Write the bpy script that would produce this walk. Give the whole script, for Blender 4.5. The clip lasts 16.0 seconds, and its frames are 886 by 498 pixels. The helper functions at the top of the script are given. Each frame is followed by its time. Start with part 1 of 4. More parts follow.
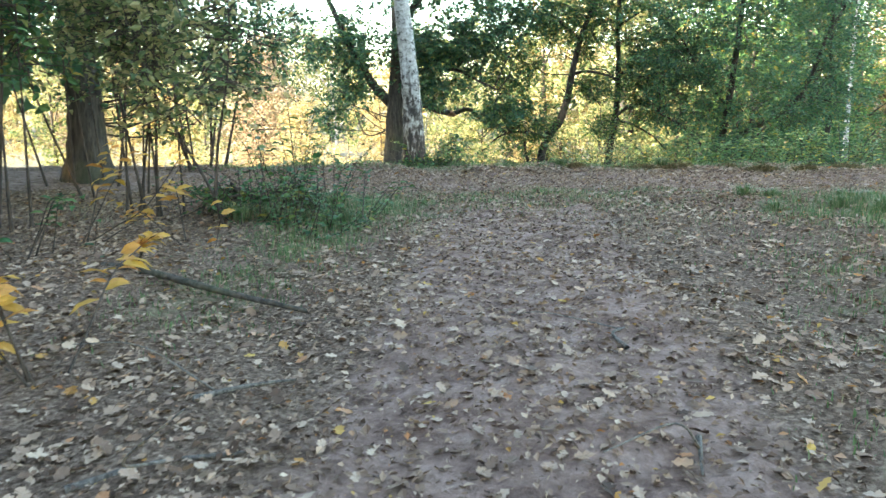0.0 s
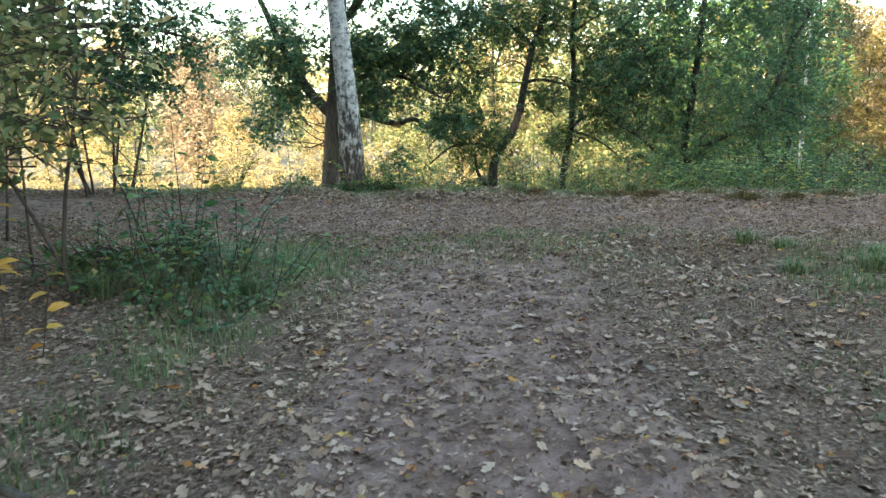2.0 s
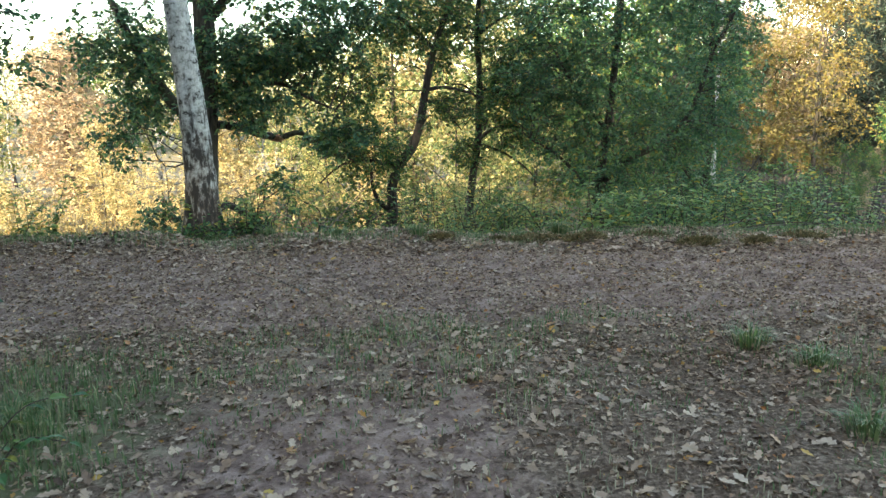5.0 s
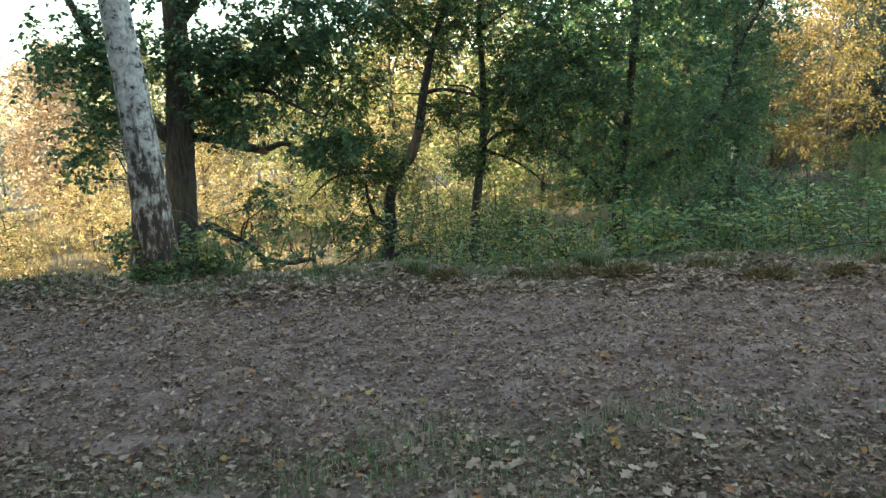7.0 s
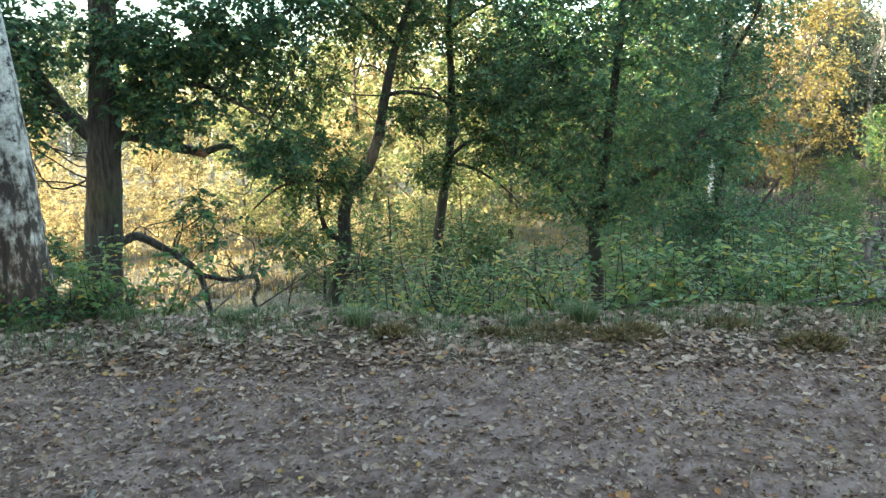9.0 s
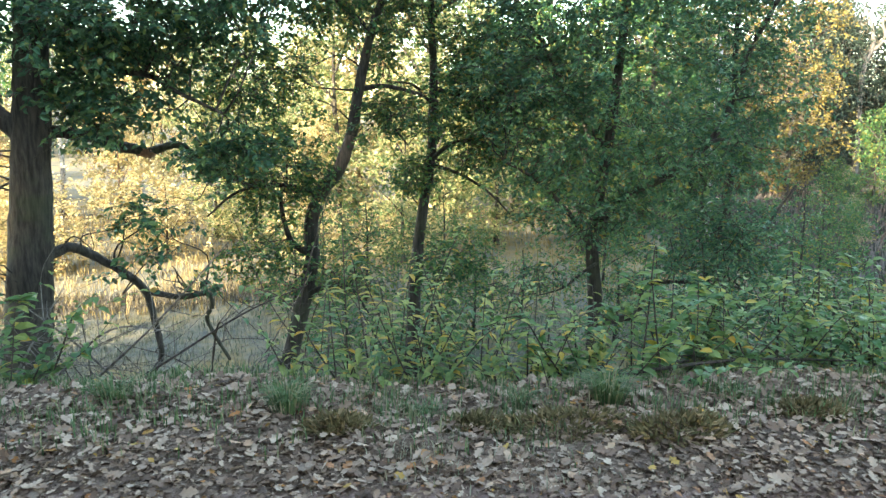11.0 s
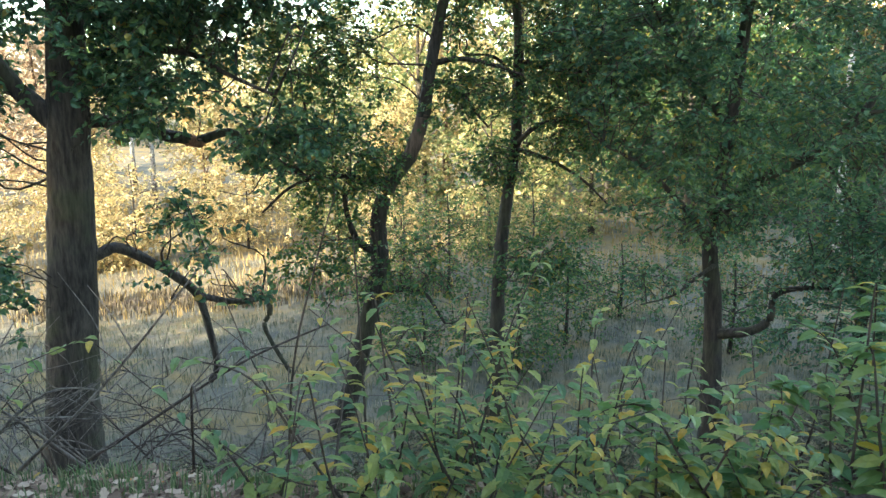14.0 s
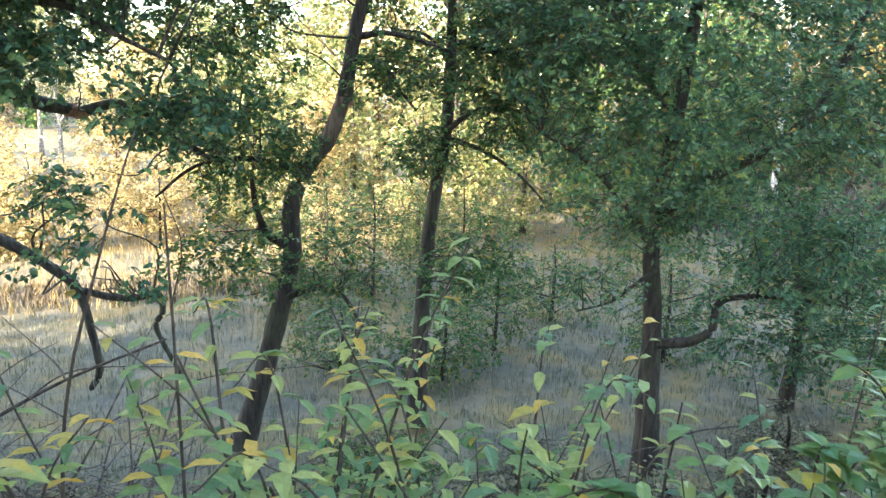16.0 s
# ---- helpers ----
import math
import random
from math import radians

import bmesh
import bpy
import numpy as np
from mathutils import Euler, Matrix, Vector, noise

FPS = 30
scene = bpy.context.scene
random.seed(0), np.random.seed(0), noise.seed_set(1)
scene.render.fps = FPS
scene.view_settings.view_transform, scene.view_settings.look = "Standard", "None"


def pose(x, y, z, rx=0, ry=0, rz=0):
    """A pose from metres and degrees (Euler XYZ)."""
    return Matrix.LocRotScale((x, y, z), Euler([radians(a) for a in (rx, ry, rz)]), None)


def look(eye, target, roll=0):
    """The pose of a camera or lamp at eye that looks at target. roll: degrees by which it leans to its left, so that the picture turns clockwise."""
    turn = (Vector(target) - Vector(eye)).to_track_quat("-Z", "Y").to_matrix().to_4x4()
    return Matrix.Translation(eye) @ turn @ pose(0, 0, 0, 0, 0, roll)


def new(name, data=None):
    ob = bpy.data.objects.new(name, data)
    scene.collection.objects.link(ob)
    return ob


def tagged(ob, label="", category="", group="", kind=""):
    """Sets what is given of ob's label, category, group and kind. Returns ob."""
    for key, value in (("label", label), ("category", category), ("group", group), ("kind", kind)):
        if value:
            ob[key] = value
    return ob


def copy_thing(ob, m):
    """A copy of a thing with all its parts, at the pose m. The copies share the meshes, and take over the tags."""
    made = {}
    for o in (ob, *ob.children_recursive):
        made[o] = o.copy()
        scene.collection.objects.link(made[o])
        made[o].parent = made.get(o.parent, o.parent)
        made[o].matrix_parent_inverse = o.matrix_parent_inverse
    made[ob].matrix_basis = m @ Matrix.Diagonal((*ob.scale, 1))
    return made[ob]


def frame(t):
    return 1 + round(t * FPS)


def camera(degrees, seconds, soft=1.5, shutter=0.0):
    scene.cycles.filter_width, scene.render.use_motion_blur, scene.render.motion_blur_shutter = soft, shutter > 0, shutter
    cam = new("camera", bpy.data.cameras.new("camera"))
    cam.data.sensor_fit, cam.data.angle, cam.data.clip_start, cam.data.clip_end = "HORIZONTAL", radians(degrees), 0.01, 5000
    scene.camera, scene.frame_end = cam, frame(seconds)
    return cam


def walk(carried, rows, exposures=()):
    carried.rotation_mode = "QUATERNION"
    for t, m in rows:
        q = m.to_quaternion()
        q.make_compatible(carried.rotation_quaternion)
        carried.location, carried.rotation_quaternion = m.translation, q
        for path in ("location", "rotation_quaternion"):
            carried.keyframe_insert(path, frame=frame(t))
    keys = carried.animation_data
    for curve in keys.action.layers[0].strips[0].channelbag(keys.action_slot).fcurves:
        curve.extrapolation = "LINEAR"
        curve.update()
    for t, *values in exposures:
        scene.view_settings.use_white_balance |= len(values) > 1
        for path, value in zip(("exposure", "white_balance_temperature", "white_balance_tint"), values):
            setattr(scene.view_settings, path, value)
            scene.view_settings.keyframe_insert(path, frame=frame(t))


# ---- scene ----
cam = camera(61.3, 16.0, 1.4, 0.2)
PATH = [
    (0, (0.332, -2.844, 1.098), (0.157, -0.888, 0.722), -1.0),
    (0.5, (0.319, -2.437, 1.194), (0.237, -0.474, 0.823), -1.6),
    (1, (0.329, -1.996, 1.272), (0.246, -0.024, 0.952), -0.7),
    (1.5, (0.317, -1.589, 1.282), (0.233, 0.381, 0.947), -0.3),
    (2, (0.29, -1.138, 1.334), (0.252, 0.826, 0.958), -0.7),
    (2.5, (0.343, -0.647, 1.366), (0.36, 1.323, 1.021), -0.0),
    (3, (0.387, -0.237, 1.398), (0.444, 1.732, 1.053), 0.4),
    (3.5, (0.38, 0.195, 1.471), (0.509, 2.157, 1.105), -0.4),
    (4, (0.444, 0.629, 1.485), (0.633, 2.587, 1.122), -0.9),
    (4.2, (0.474, 0.79, 1.535), (0.662, 2.747, 1.164), -0.6),
    (6.3, (0.716, 2.611, 1.54), (0.955, 4.562, 1.166), -1.3),
    (6.5, (0.728, 2.787, 1.566), (0.945, 4.743, 1.208), -1.8),
    (7, (0.767, 3.185, 1.57), (0.967, 5.14, 1.204), -2.2),
    (7.5, (0.863, 3.572, 1.601), (1.032, 5.529, 1.222), -1.4),
    (8, (0.871, 3.997, 1.557), (1.093, 5.944, 1.155), -1.4),
    (8.5, (0.9, 4.392, 1.569), (1.198, 6.334, 1.195), -0.9),
    (9, (1.037, 4.804, 1.58), (1.333, 6.75, 1.224), -0.1),
    (9.5, (1.124, 5.207, 1.562), (1.447, 7.148, 1.204), 0.6),
    (9.7, (1.156, 5.393, 1.61), (1.501, 7.331, 1.259), 0.8),
    (11.8, (1.535, 7.009, 1.482), (1.85, 8.952, 1.123), -0.0),
    (12, (1.584, 7.141, 1.477), (1.848, 9.093, 1.126), -0.4),
    (12.5, (1.67, 7.399, 1.492), (1.838, 9.357, 1.119), -0.3),
    (13, (1.688, 7.708, 1.465), (1.814, 9.677, 1.14), -0.4),
    (13.5, (1.688, 7.945, 1.444), (1.797, 9.909, 1.079), -0.4),
    (14, (1.76, 8.221, 1.431), (1.853, 10.179, 1.036), -0.9),
    (14.5, (1.793, 8.506, 1.406), (1.88, 10.456, 0.969), -1.1),
    (15, (1.814, 8.825, 1.413), (2.053, 10.757, 0.952), -0.3),
    (15.5, (1.902, 9.046, 1.207), (2.201, 10.977, 0.782), 0.7),
    (16, (1.971, 9.281, 1.178), (2.247, 11.222, 0.782), 1.7),
]

EXPOSURE = 2.7
walk(cam, [(t, look(eye, target, roll)) for t, eye, target, roll in PATH], [(t, EXPOSURE + e, k, g) for t, e, k, g in ((0, 0.94, 7350, 2), (1.0, 0.73, 7350, 2), (1.5, 0.43, 7550, 4), (2, 0.48, 7550, 4), (2.5, 0.72, 7350, 2), (3, 0.33, 7550, 3), (4, 0.33, 7850, 4), (6.5, 0.28, 7700, 3), (7, -0.04, 7700, 3), (7.5, -0.12, 7600, 2), (8.5, 0.40, 7350, 1), (9, 0.48, 7350, 0), (9.5, 0.23, 7450, 0), (12, 0.93, 7150, 4), (12.5, 0.58, 7150, 3), (13.5, 0.23, 7200, 4), (14.5, 0.73, 7050, 7), (16, 0.98, 7050, 10))])

# ---- light: low sun from behind the wood, open sky ----
SUN = Vector((-0.81, -0.59, 0.30)).normalized()
world = bpy.data.worlds.new("sky")
scene.world = world
world.use_nodes = True
wn, wl = world.node_tree.nodes, world.node_tree.links
sky = wn.new("ShaderNodeTexSky")
sky.sky_type = "NISHITA"
sky.sun_disc = False
sky.sun_elevation = math.asin(SUN.z)
sky.sun_rotation = math.atan2(SUN.x, SUN.y)
wl.new(sky.outputs[0], wn["Background"].inputs[0])
wn["Background"].inputs[1].default_value = 0.15
lamp = bpy.data.lights.new("sun", "SUN")
lamp.energy, lamp.angle, lamp.color = 3.2, radians(0.6), (1.0, 0.9, 0.73)
new("sun", lamp).matrix_world = look(SUN * 80, (0, 0, 0))

# ---- materials ----
def material(name):
    m = bpy.data.materials.new(name)
    m.use_nodes = True
    nt = m.node_tree
    return m, nt.nodes, nt.links, nt.nodes["Principled BSDF"]


def node(n, kind, **props):
    x = n.new(kind)
    for key, value in props.items():
        x.inputs[key.replace("_", " ")].default_value = value
    return x


def ramp(n, stops, constant=False):
    r = n.new("ShaderNodeValToRGB")
    e = r.color_ramp.elements
    while len(e) < len(stops):
        e.new(0.5)
    for el, (p, c) in zip(e, stops):
        el.position, el.color = p, (*c, 1)
    r.color_ramp.interpolation = "CONSTANT" if constant else "LINEAR"
    return r


def mix(n, l, fac, a, b, blend="MIX"):
    x = n.new("ShaderNodeMix")
    x.data_type, x.blend_type = "RGBA", blend
    for sock, v in ((0, fac), (6, a), (7, b)):
        if hasattr(v, "links"):
            l.new(v, x.inputs[sock])
        else:
            x.inputs[sock].default_value = (*v, 1) if isinstance(v, tuple) else v
    return x.outputs[2]


def noise_at(n, l, scale, detail=4, stretch=(1, 1, 1), rough=0.6):
    tc = n.new("ShaderNodeTexCoord")
    mp = n.new("ShaderNodeMapping")
    mp.inputs["Scale"].default_value = stretch
    l.new(tc.outputs["Object"], mp.inputs[0])
    x = node(n, "ShaderNodeTexNoise", Scale=scale, Detail=detail, Roughness=rough)
    l.new(mp.outputs[0], x.inputs["Vector"])
    return x


def bump(n, l, bsdf, height, strength, distance):
    b = node(n, "ShaderNodeBump", Strength=strength, Distance=distance)
    l.new(height, b.inputs["Height"])
    l.new(b.outputs[0], bsdf.inputs["Normal"])


def leaf_material(name, stops, through_light=0.35, rough=0.5):
    """Leaves: each its own tone out of the stops, letting some light through."""
    m, n, l, p = material(name)
    geo = n.new("ShaderNodeNewGeometry")
    r = ramp(n, stops)
    l.new(geo.outputs["Random Per Island"], r.inputs[0])
    mott = noise_at(n, l, 9.0, 3)
    col = mix(n, l, 0.35, r.outputs[0], mott.outputs["Fac"], "OVERLAY")
    l.new(col, p.inputs["Base Color"])
    p.inputs["Roughness"].default_value = rough
    p.inputs["Specular IOR Level"].default_value = 0.4 if through_light else 0.2
    if through_light:
        t = n.new("ShaderNodeBsdfTranslucent")
        l.new(col, t.inputs[0])
        ms = n.new("ShaderNodeMixShader")
        ms.inputs[0].default_value = through_light
        l.new(p.outputs[0], ms.inputs[1])
        l.new(t.outputs[0], ms.inputs[2])
        l.new(ms.outputs[0], n["Material Output"].inputs[0])
    return m


def bark_material(name, dark, light, ridge=16.0, moss=0.0):
    m, n, l, p = material(name)
    a = noise_at(n, l, ridge, 6, (1, 1, 0.16), 0.65)
    b = noise_at(n, l, 2.2, 4)
    r = ramp(n, [(0.36, dark), (0.62, light)])
    l.new(a.outputs["Fac"], r.inputs[0])
    col = mix(n, l, 0.5, r.outputs[0], b.outputs["Fac"], "OVERLAY")
    if moss:
        g = noise_at(n, l, 1.3, 3)
        gr = ramp(n, [(0.5, (0, 0, 0)), (0.62, (moss, moss, moss))])
        l.new(g.outputs["Fac"], gr.inputs[0])
        col = mix(n, l, gr.outputs[0], col, (0.07, 0.085, 0.035))
    l.new(col, p.inputs["Base Color"])
    p.inputs["Roughness"].default_value = 0.9
    bump(n, l, p, a.outputs["Fac"], 0.9, 0.03)
    return m


def birch_material():
    """White bark with dark scars, breaking up into dark upright plates towards the foot."""
    m, n, l, p = material("birch_bark")
    scars = noise_at(n, l, 10.0, 8, (1, 1, 1.3), 0.72)
    plates = noise_at(n, l, 9.0, 7, (1.6, 1.6, 0.5), 0.66)
    grain = noise_at(n, l, 40.0, 4, (1, 1, 0.6), 0.7)
    white = ramp(n, [(0.41, (0.03, 0.026, 0.023)), (0.44, (0.28, 0.27, 0.255)), (0.56, (0.46, 0.445, 0.425)), (0.7, (0.62, 0.60, 0.575))])
    l.new(scars.outputs["Fac"], white.inputs[0])
    rough = ramp(n, [(0.46, (0.03, 0.022, 0.018)), (0.57, (0.12, 0.078, 0.06)), (0.59, (0.16, 0.11, 0.085)), (0.615, (0.46, 0.43, 0.40))])
    l.new(plates.outputs["Fac"], rough.inputs[0])
    tc = n.new("ShaderNodeTexCoord")
    sep = n.new("ShaderNodeSeparateXYZ")
    l.new(tc.outputs["Object"], sep.inputs[0])
    add = n.new("ShaderNodeMath")
    add.operation = "MULTIPLY_ADD"
    l.new(plates.outputs["Fac"], add.inputs[0])
    add.inputs[1].default_value = 8.0
    l.new(sep.outputs[2], add.inputs[2])
    h = n.new("ShaderNodeMapRange")
    h.inputs[1].default_value, h.inputs[2].default_value = 4.6, 5.9
    l.new(add.outputs[0], h.inputs[0])
    col = mix(n, l, h.outputs[0], rough.outputs[0], white.outputs[0])
    col = mix(n, l, 0.5, col, grain.outputs["Fac"], "OVERLAY")
    l.new(col, p.inputs["Base Color"])
    p.inputs["Roughness"].default_value = 0.8
    bump(n, l, p, plates.outputs["Fac"], 0.9, 0.04)
    return m


def ground_material():
    """Trodden soil, litter, thin turf and dry meadow, laid out by the ground's own zones."""
    m, n, l, p = material("woodland_ground")
    fine = noise_at(n, l, 38.0, 6, (1, 1, 1), 0.7)
    mid = noise_at(n, l, 5.5, 6, (1, 1, 1), 0.7)
    wide = noise_at(n, l, 0.8, 4)
    soil = ramp(n, [(0.32, (0.095, 0.057, 0.044)), (0.5, (0.24, 0.158, 0.13)), (0.68, (0.37, 0.265, 0.225))])
    l.new(mid.outputs["Fac"], soil.inputs[0])
    soil_c = mix(n, l, 0.55, soil.outputs[0], fine.outputs["Fac"], "OVERLAY")
    lit = ramp(n, [(0.34, (0.045, 0.028, 0.02)), (0.5, (0.15, 0.10, 0.072)), (0.68, (0.32, 0.235, 0.18))])
    l.new(fine.outputs["Fac"], lit.inputs[0])
    turf = ramp(n, [(0.3, (0.07, 0.07, 0.035)), (0.55, (0.13, 0.13, 0.07)), (0.75, (0.21, 0.18, 0.11))])
    l.new(mid.outputs["Fac"], turf.inputs[0])
    hay = ramp(n, [(0.36, (0.12, 0.12, 0.10)), (0.5, (0.19, 0.165, 0.12)), (0.64, (0.25, 0.185, 0.09))])
    l.new(wide.outputs["Fac"], hay.inputs[0])
    hay_c = mix(n, l, 0.5, hay.outputs[0], mid.outputs["Fac"], "OVERLAY")
    heath = ramp(n, [(0.35, (0.05, 0.05, 0.04)), (0.6, (0.13, 0.10, 0.085))])
    l.new(mid.outputs["Fac"], heath.inputs[0])

    def zone(name):
        a = n.new("ShaderNodeAttribute")
        a.attribute_name = name
        soft = n.new("ShaderNodeMath")
        soft.operation = "MULTIPLY_ADD"
        l.new(mid.outputs["Fac"], soft.inputs[0])
        soft.inputs[1].default_value = 0.9
        l.new(a.outputs["Fac"], soft.inputs[2])
        r = ramp(n, [(0.72, (0, 0, 0)), (1.1 - 0.12, (1, 1, 1))])
        l.new(soft.outputs[0], r.inputs[0])
        return r.outputs[0]

    col = mix(n, l, zone("zone_soil"), lit.outputs[0], soil_c)
    col = mix(n, l, zone("zone_turf"), col, turf.outputs[0])
    col = mix(n, l, zone("zone_hay"), col, hay_c)
    col = mix(n, l, zone("zone_heath"), col, heath.outputs[0])
    l.new(col, p.inputs["Base Color"])
    p.inputs["Roughness"].default_value = 0.95
    p.inputs["Specular IOR Level"].default_value = 0.15
    both = mix(n, l, 0.5, fine.outputs["Fac"], mid.outputs["Fac"])
    bump(n, l, p, both, 1.0, 0.045)
    return m


OAK_BARK = bark_material("oak_bark", (0.02, 0.016, 0.013), (0.085, 0.07, 0.058), 20, 0.35)
DARK_BARK = bark_material("dark_bark", (0.016, 0.013, 0.011), (0.062, 0.049, 0.04), 22, 0.3)
PALE_BARK = bark_material("pale_bark", (0.05, 0.036, 0.028), (0.17, 0.115, 0.085), 16)
TWIG_BARK = bark_material("twig_bark", (0.03, 0.022, 0.018), (0.095, 0.07, 0.055), 40)
GREY_WOOD = bark_material("weathered_wood", (0.07, 0.06, 0.052), (0.22, 0.19, 0.165), 40)
# reddish pale tone that imitates warm sunlight on the oak limb
SUNLIT_BARK = bark_material("sunlit_bark", (0.22, 0.10, 0.06), (0.42, 0.23, 0.15), 30)
BIRCH_BARK = birch_material()
GROUND = ground_material()
OAK_LEAF = leaf_material("oak_leaf", [(0, (0.03, 0.088, 0.052)), (0.5, (0.068, 0.156, 0.08)), (0.85, (0.115, 0.205, 0.078)), (0.96, (0.15, 0.23, 0.07)), (1, (0.30, 0.20, 0.05))], 0.34, 0.42)
GREEN_LEAF = leaf_material("green_leaf", [(0, (0.024, 0.085, 0.035)), (0.5, (0.064, 0.147, 0.05)), (0.86, (0.125, 0.19, 0.05)), (1, (0.32, 0.24, 0.05))], 0.38, 0.42)
YELLOWING_LEAF = leaf_material("yellowing_leaf", [(0, (0.07, 0.12, 0.045)), (0.45, (0.19, 0.22, 0.09)), (0.8, (0.38, 0.35, 0.16)), (1, (0.48, 0.38, 0.18))], 0.45)
GOLD_LEAF = leaf_material("golden_leaf", [(0, (0.22, 0.20, 0.09)), (0.4, (0.44, 0.37, 0.18)), (0.8, (0.58, 0.47, 0.25)), (1, (0.48, 0.29, 0.12))], 0.4)
AMBER_LEAF = leaf_material("amber_leaf", [(0, (0.09, 0.09, 0.035)), (0.4, (0.16, 0.13, 0.04)), (0.8, (0.22, 0.165, 0.045)), (1, (0.16, 0.10, 0.035))], 0.3)
RUST_LEAF = leaf_material("rust_leaf", [(0, (0.22, 0.19, 0.13)), (0.5, (0.38, 0.30, 0.21)), (1, (0.40, 0.27, 0.17))], 0.35)
CONIFER_LEAF = leaf_material("conifer_needle", [(0, (0.015, 0.03, 0.022)), (1, (0.04, 0.06, 0.04))], 0.1)
SHRUB_LEAF = leaf_material("shrub_leaf", [(0, (0.06, 0.15, 0.055)), (0.5, (0.15, 0.24, 0.075)), (0.86, (0.27, 0.31, 0.09)), (0.94, (0.45, 0.36, 0.06)), (1, (0.52, 0.32, 0.05))], 0.45, 0.4)
YELLOW_LEAF = leaf_material("yellow_leaf", [(0, (0.50, 0.30, 0.05)), (0.6, (0.55, 0.32, 0.08)), (1, (0.48, 0.20, 0.05))], 0.4)
FALLEN_LEAF = leaf_material("fallen_leaf", [(0, (0.06, 0.036, 0.025)), (0.35, (0.20, 0.128, 0.09)), (0.66, (0.32, 0.222, 0.16)), (0.93, (0.42, 0.315, 0.235)), (0.98, (0.34, 0.14, 0.05)), (1, (0.42, 0.28, 0.08))], 0.0, 0.7)
GRASS = leaf_material("grass_blade", [(0, (0.06, 0.11, 0.045)), (0.55, (0.12, 0.19, 0.075)), (0.8, (0.2, 0.22, 0.11)), (1, (0.32, 0.28, 0.17))], 0.35)
DRY_GRASS = leaf_material("dry_grass", [(0, (0.16, 0.16, 0.10)), (0.5, (0.27, 0.25, 0.17)), (1, (0.36, 0.33, 0.24))], 0.3, 0.7)
GOLD_GRASS = leaf_material("golden_grass", [(0, (0.16, 0.13, 0.06)), (0.5, (0.28, 0.20, 0.08)), (1, (0.38, 0.28, 0.13))], 0.3, 0.7)
TUSSOCK = leaf_material("tussock_grass", [(0, (0.07, 0.09, 0.055)), (0.6, (0.16, 0.165, 0.11)), (1, (0.30, 0.26, 0.17))], 0.25, 0.7)
HEATHER = leaf_material("heather", [(0, (0.035, 0.04, 0.03)), (0.6, (0.085, 0.075, 0.07)), (1, (0.17, 0.12, 0.10))], 0.1, 0.9)
BRACKEN = leaf_material("dead_bracken", [(0, (0.06, 0.05, 0.035)), (1, (0.15, 0.12, 0.08))], 0.1, 0.8)
MOSS = leaf_material("moss", [(0, (0.075, 0.07, 0.03)), (0.6, (0.15, 0.12, 0.06)), (1, (0.26, 0.19, 0.11))], 0.0, 0.9)

# ---- mesh tools ----
rng = np.random.default_rng(7)


def mesh_object(name, verts, tris, mat, parent=None, smooth=False):
    me = bpy.data.meshes.new(name)
    verts, tris = np.asarray(verts, np.float32), np.asarray(tris, np.int32)
    me.vertices.add(len(verts))
    me.vertices.foreach_set("co", verts.ravel())
    k = tris.shape[1]
    me.loops.add(tris.size)
    me.loops.foreach_set("vertex_index", tris.ravel())
    me.polygons.add(len(tris))
    me.polygons.foreach_set("loop_start", np.arange(0, tris.size, k, dtype=np.int32))
    me.polygons.foreach_set("use_smooth", np.full(len(tris), smooth))
    me.materials.append(mat)
    me.update(calc_edges=True)
    ob = new(name, me)
    ob.parent = parent
    return ob


def thing(name, label, category, at=(0, 0, 0), group="", kind=""):
    ob = new(name)
    ob.empty_display_size = 0.2
    ob.location = at
    return tagged(ob, label, category, group, kind)


def unit(v):
    return v / np.maximum(np.linalg.norm(v, axis=-1, keepdims=True), 1e-9)


def spline(points, steps=6):
    """A smooth line through the points (Catmull-Rom)."""
    p = np.asarray(points, float)
    p = np.vstack([2 * p[0] - p[1], p, 2 * p[-1] - p[-2]])
    out = []
    for a, b, c, d in zip(p[:-3], p[1:-2], p[2:-1], p[3:]):
        for t in np.linspace(0, 1, steps, endpoint=False):
            out.append(0.5 * (2 * b + (c - a) * t + (2 * a - 5 * b + 4 * c - d) * t * t + (3 * b - a - 3 * c + d) * t ** 3))
    return np.vstack([out, p[-2]])


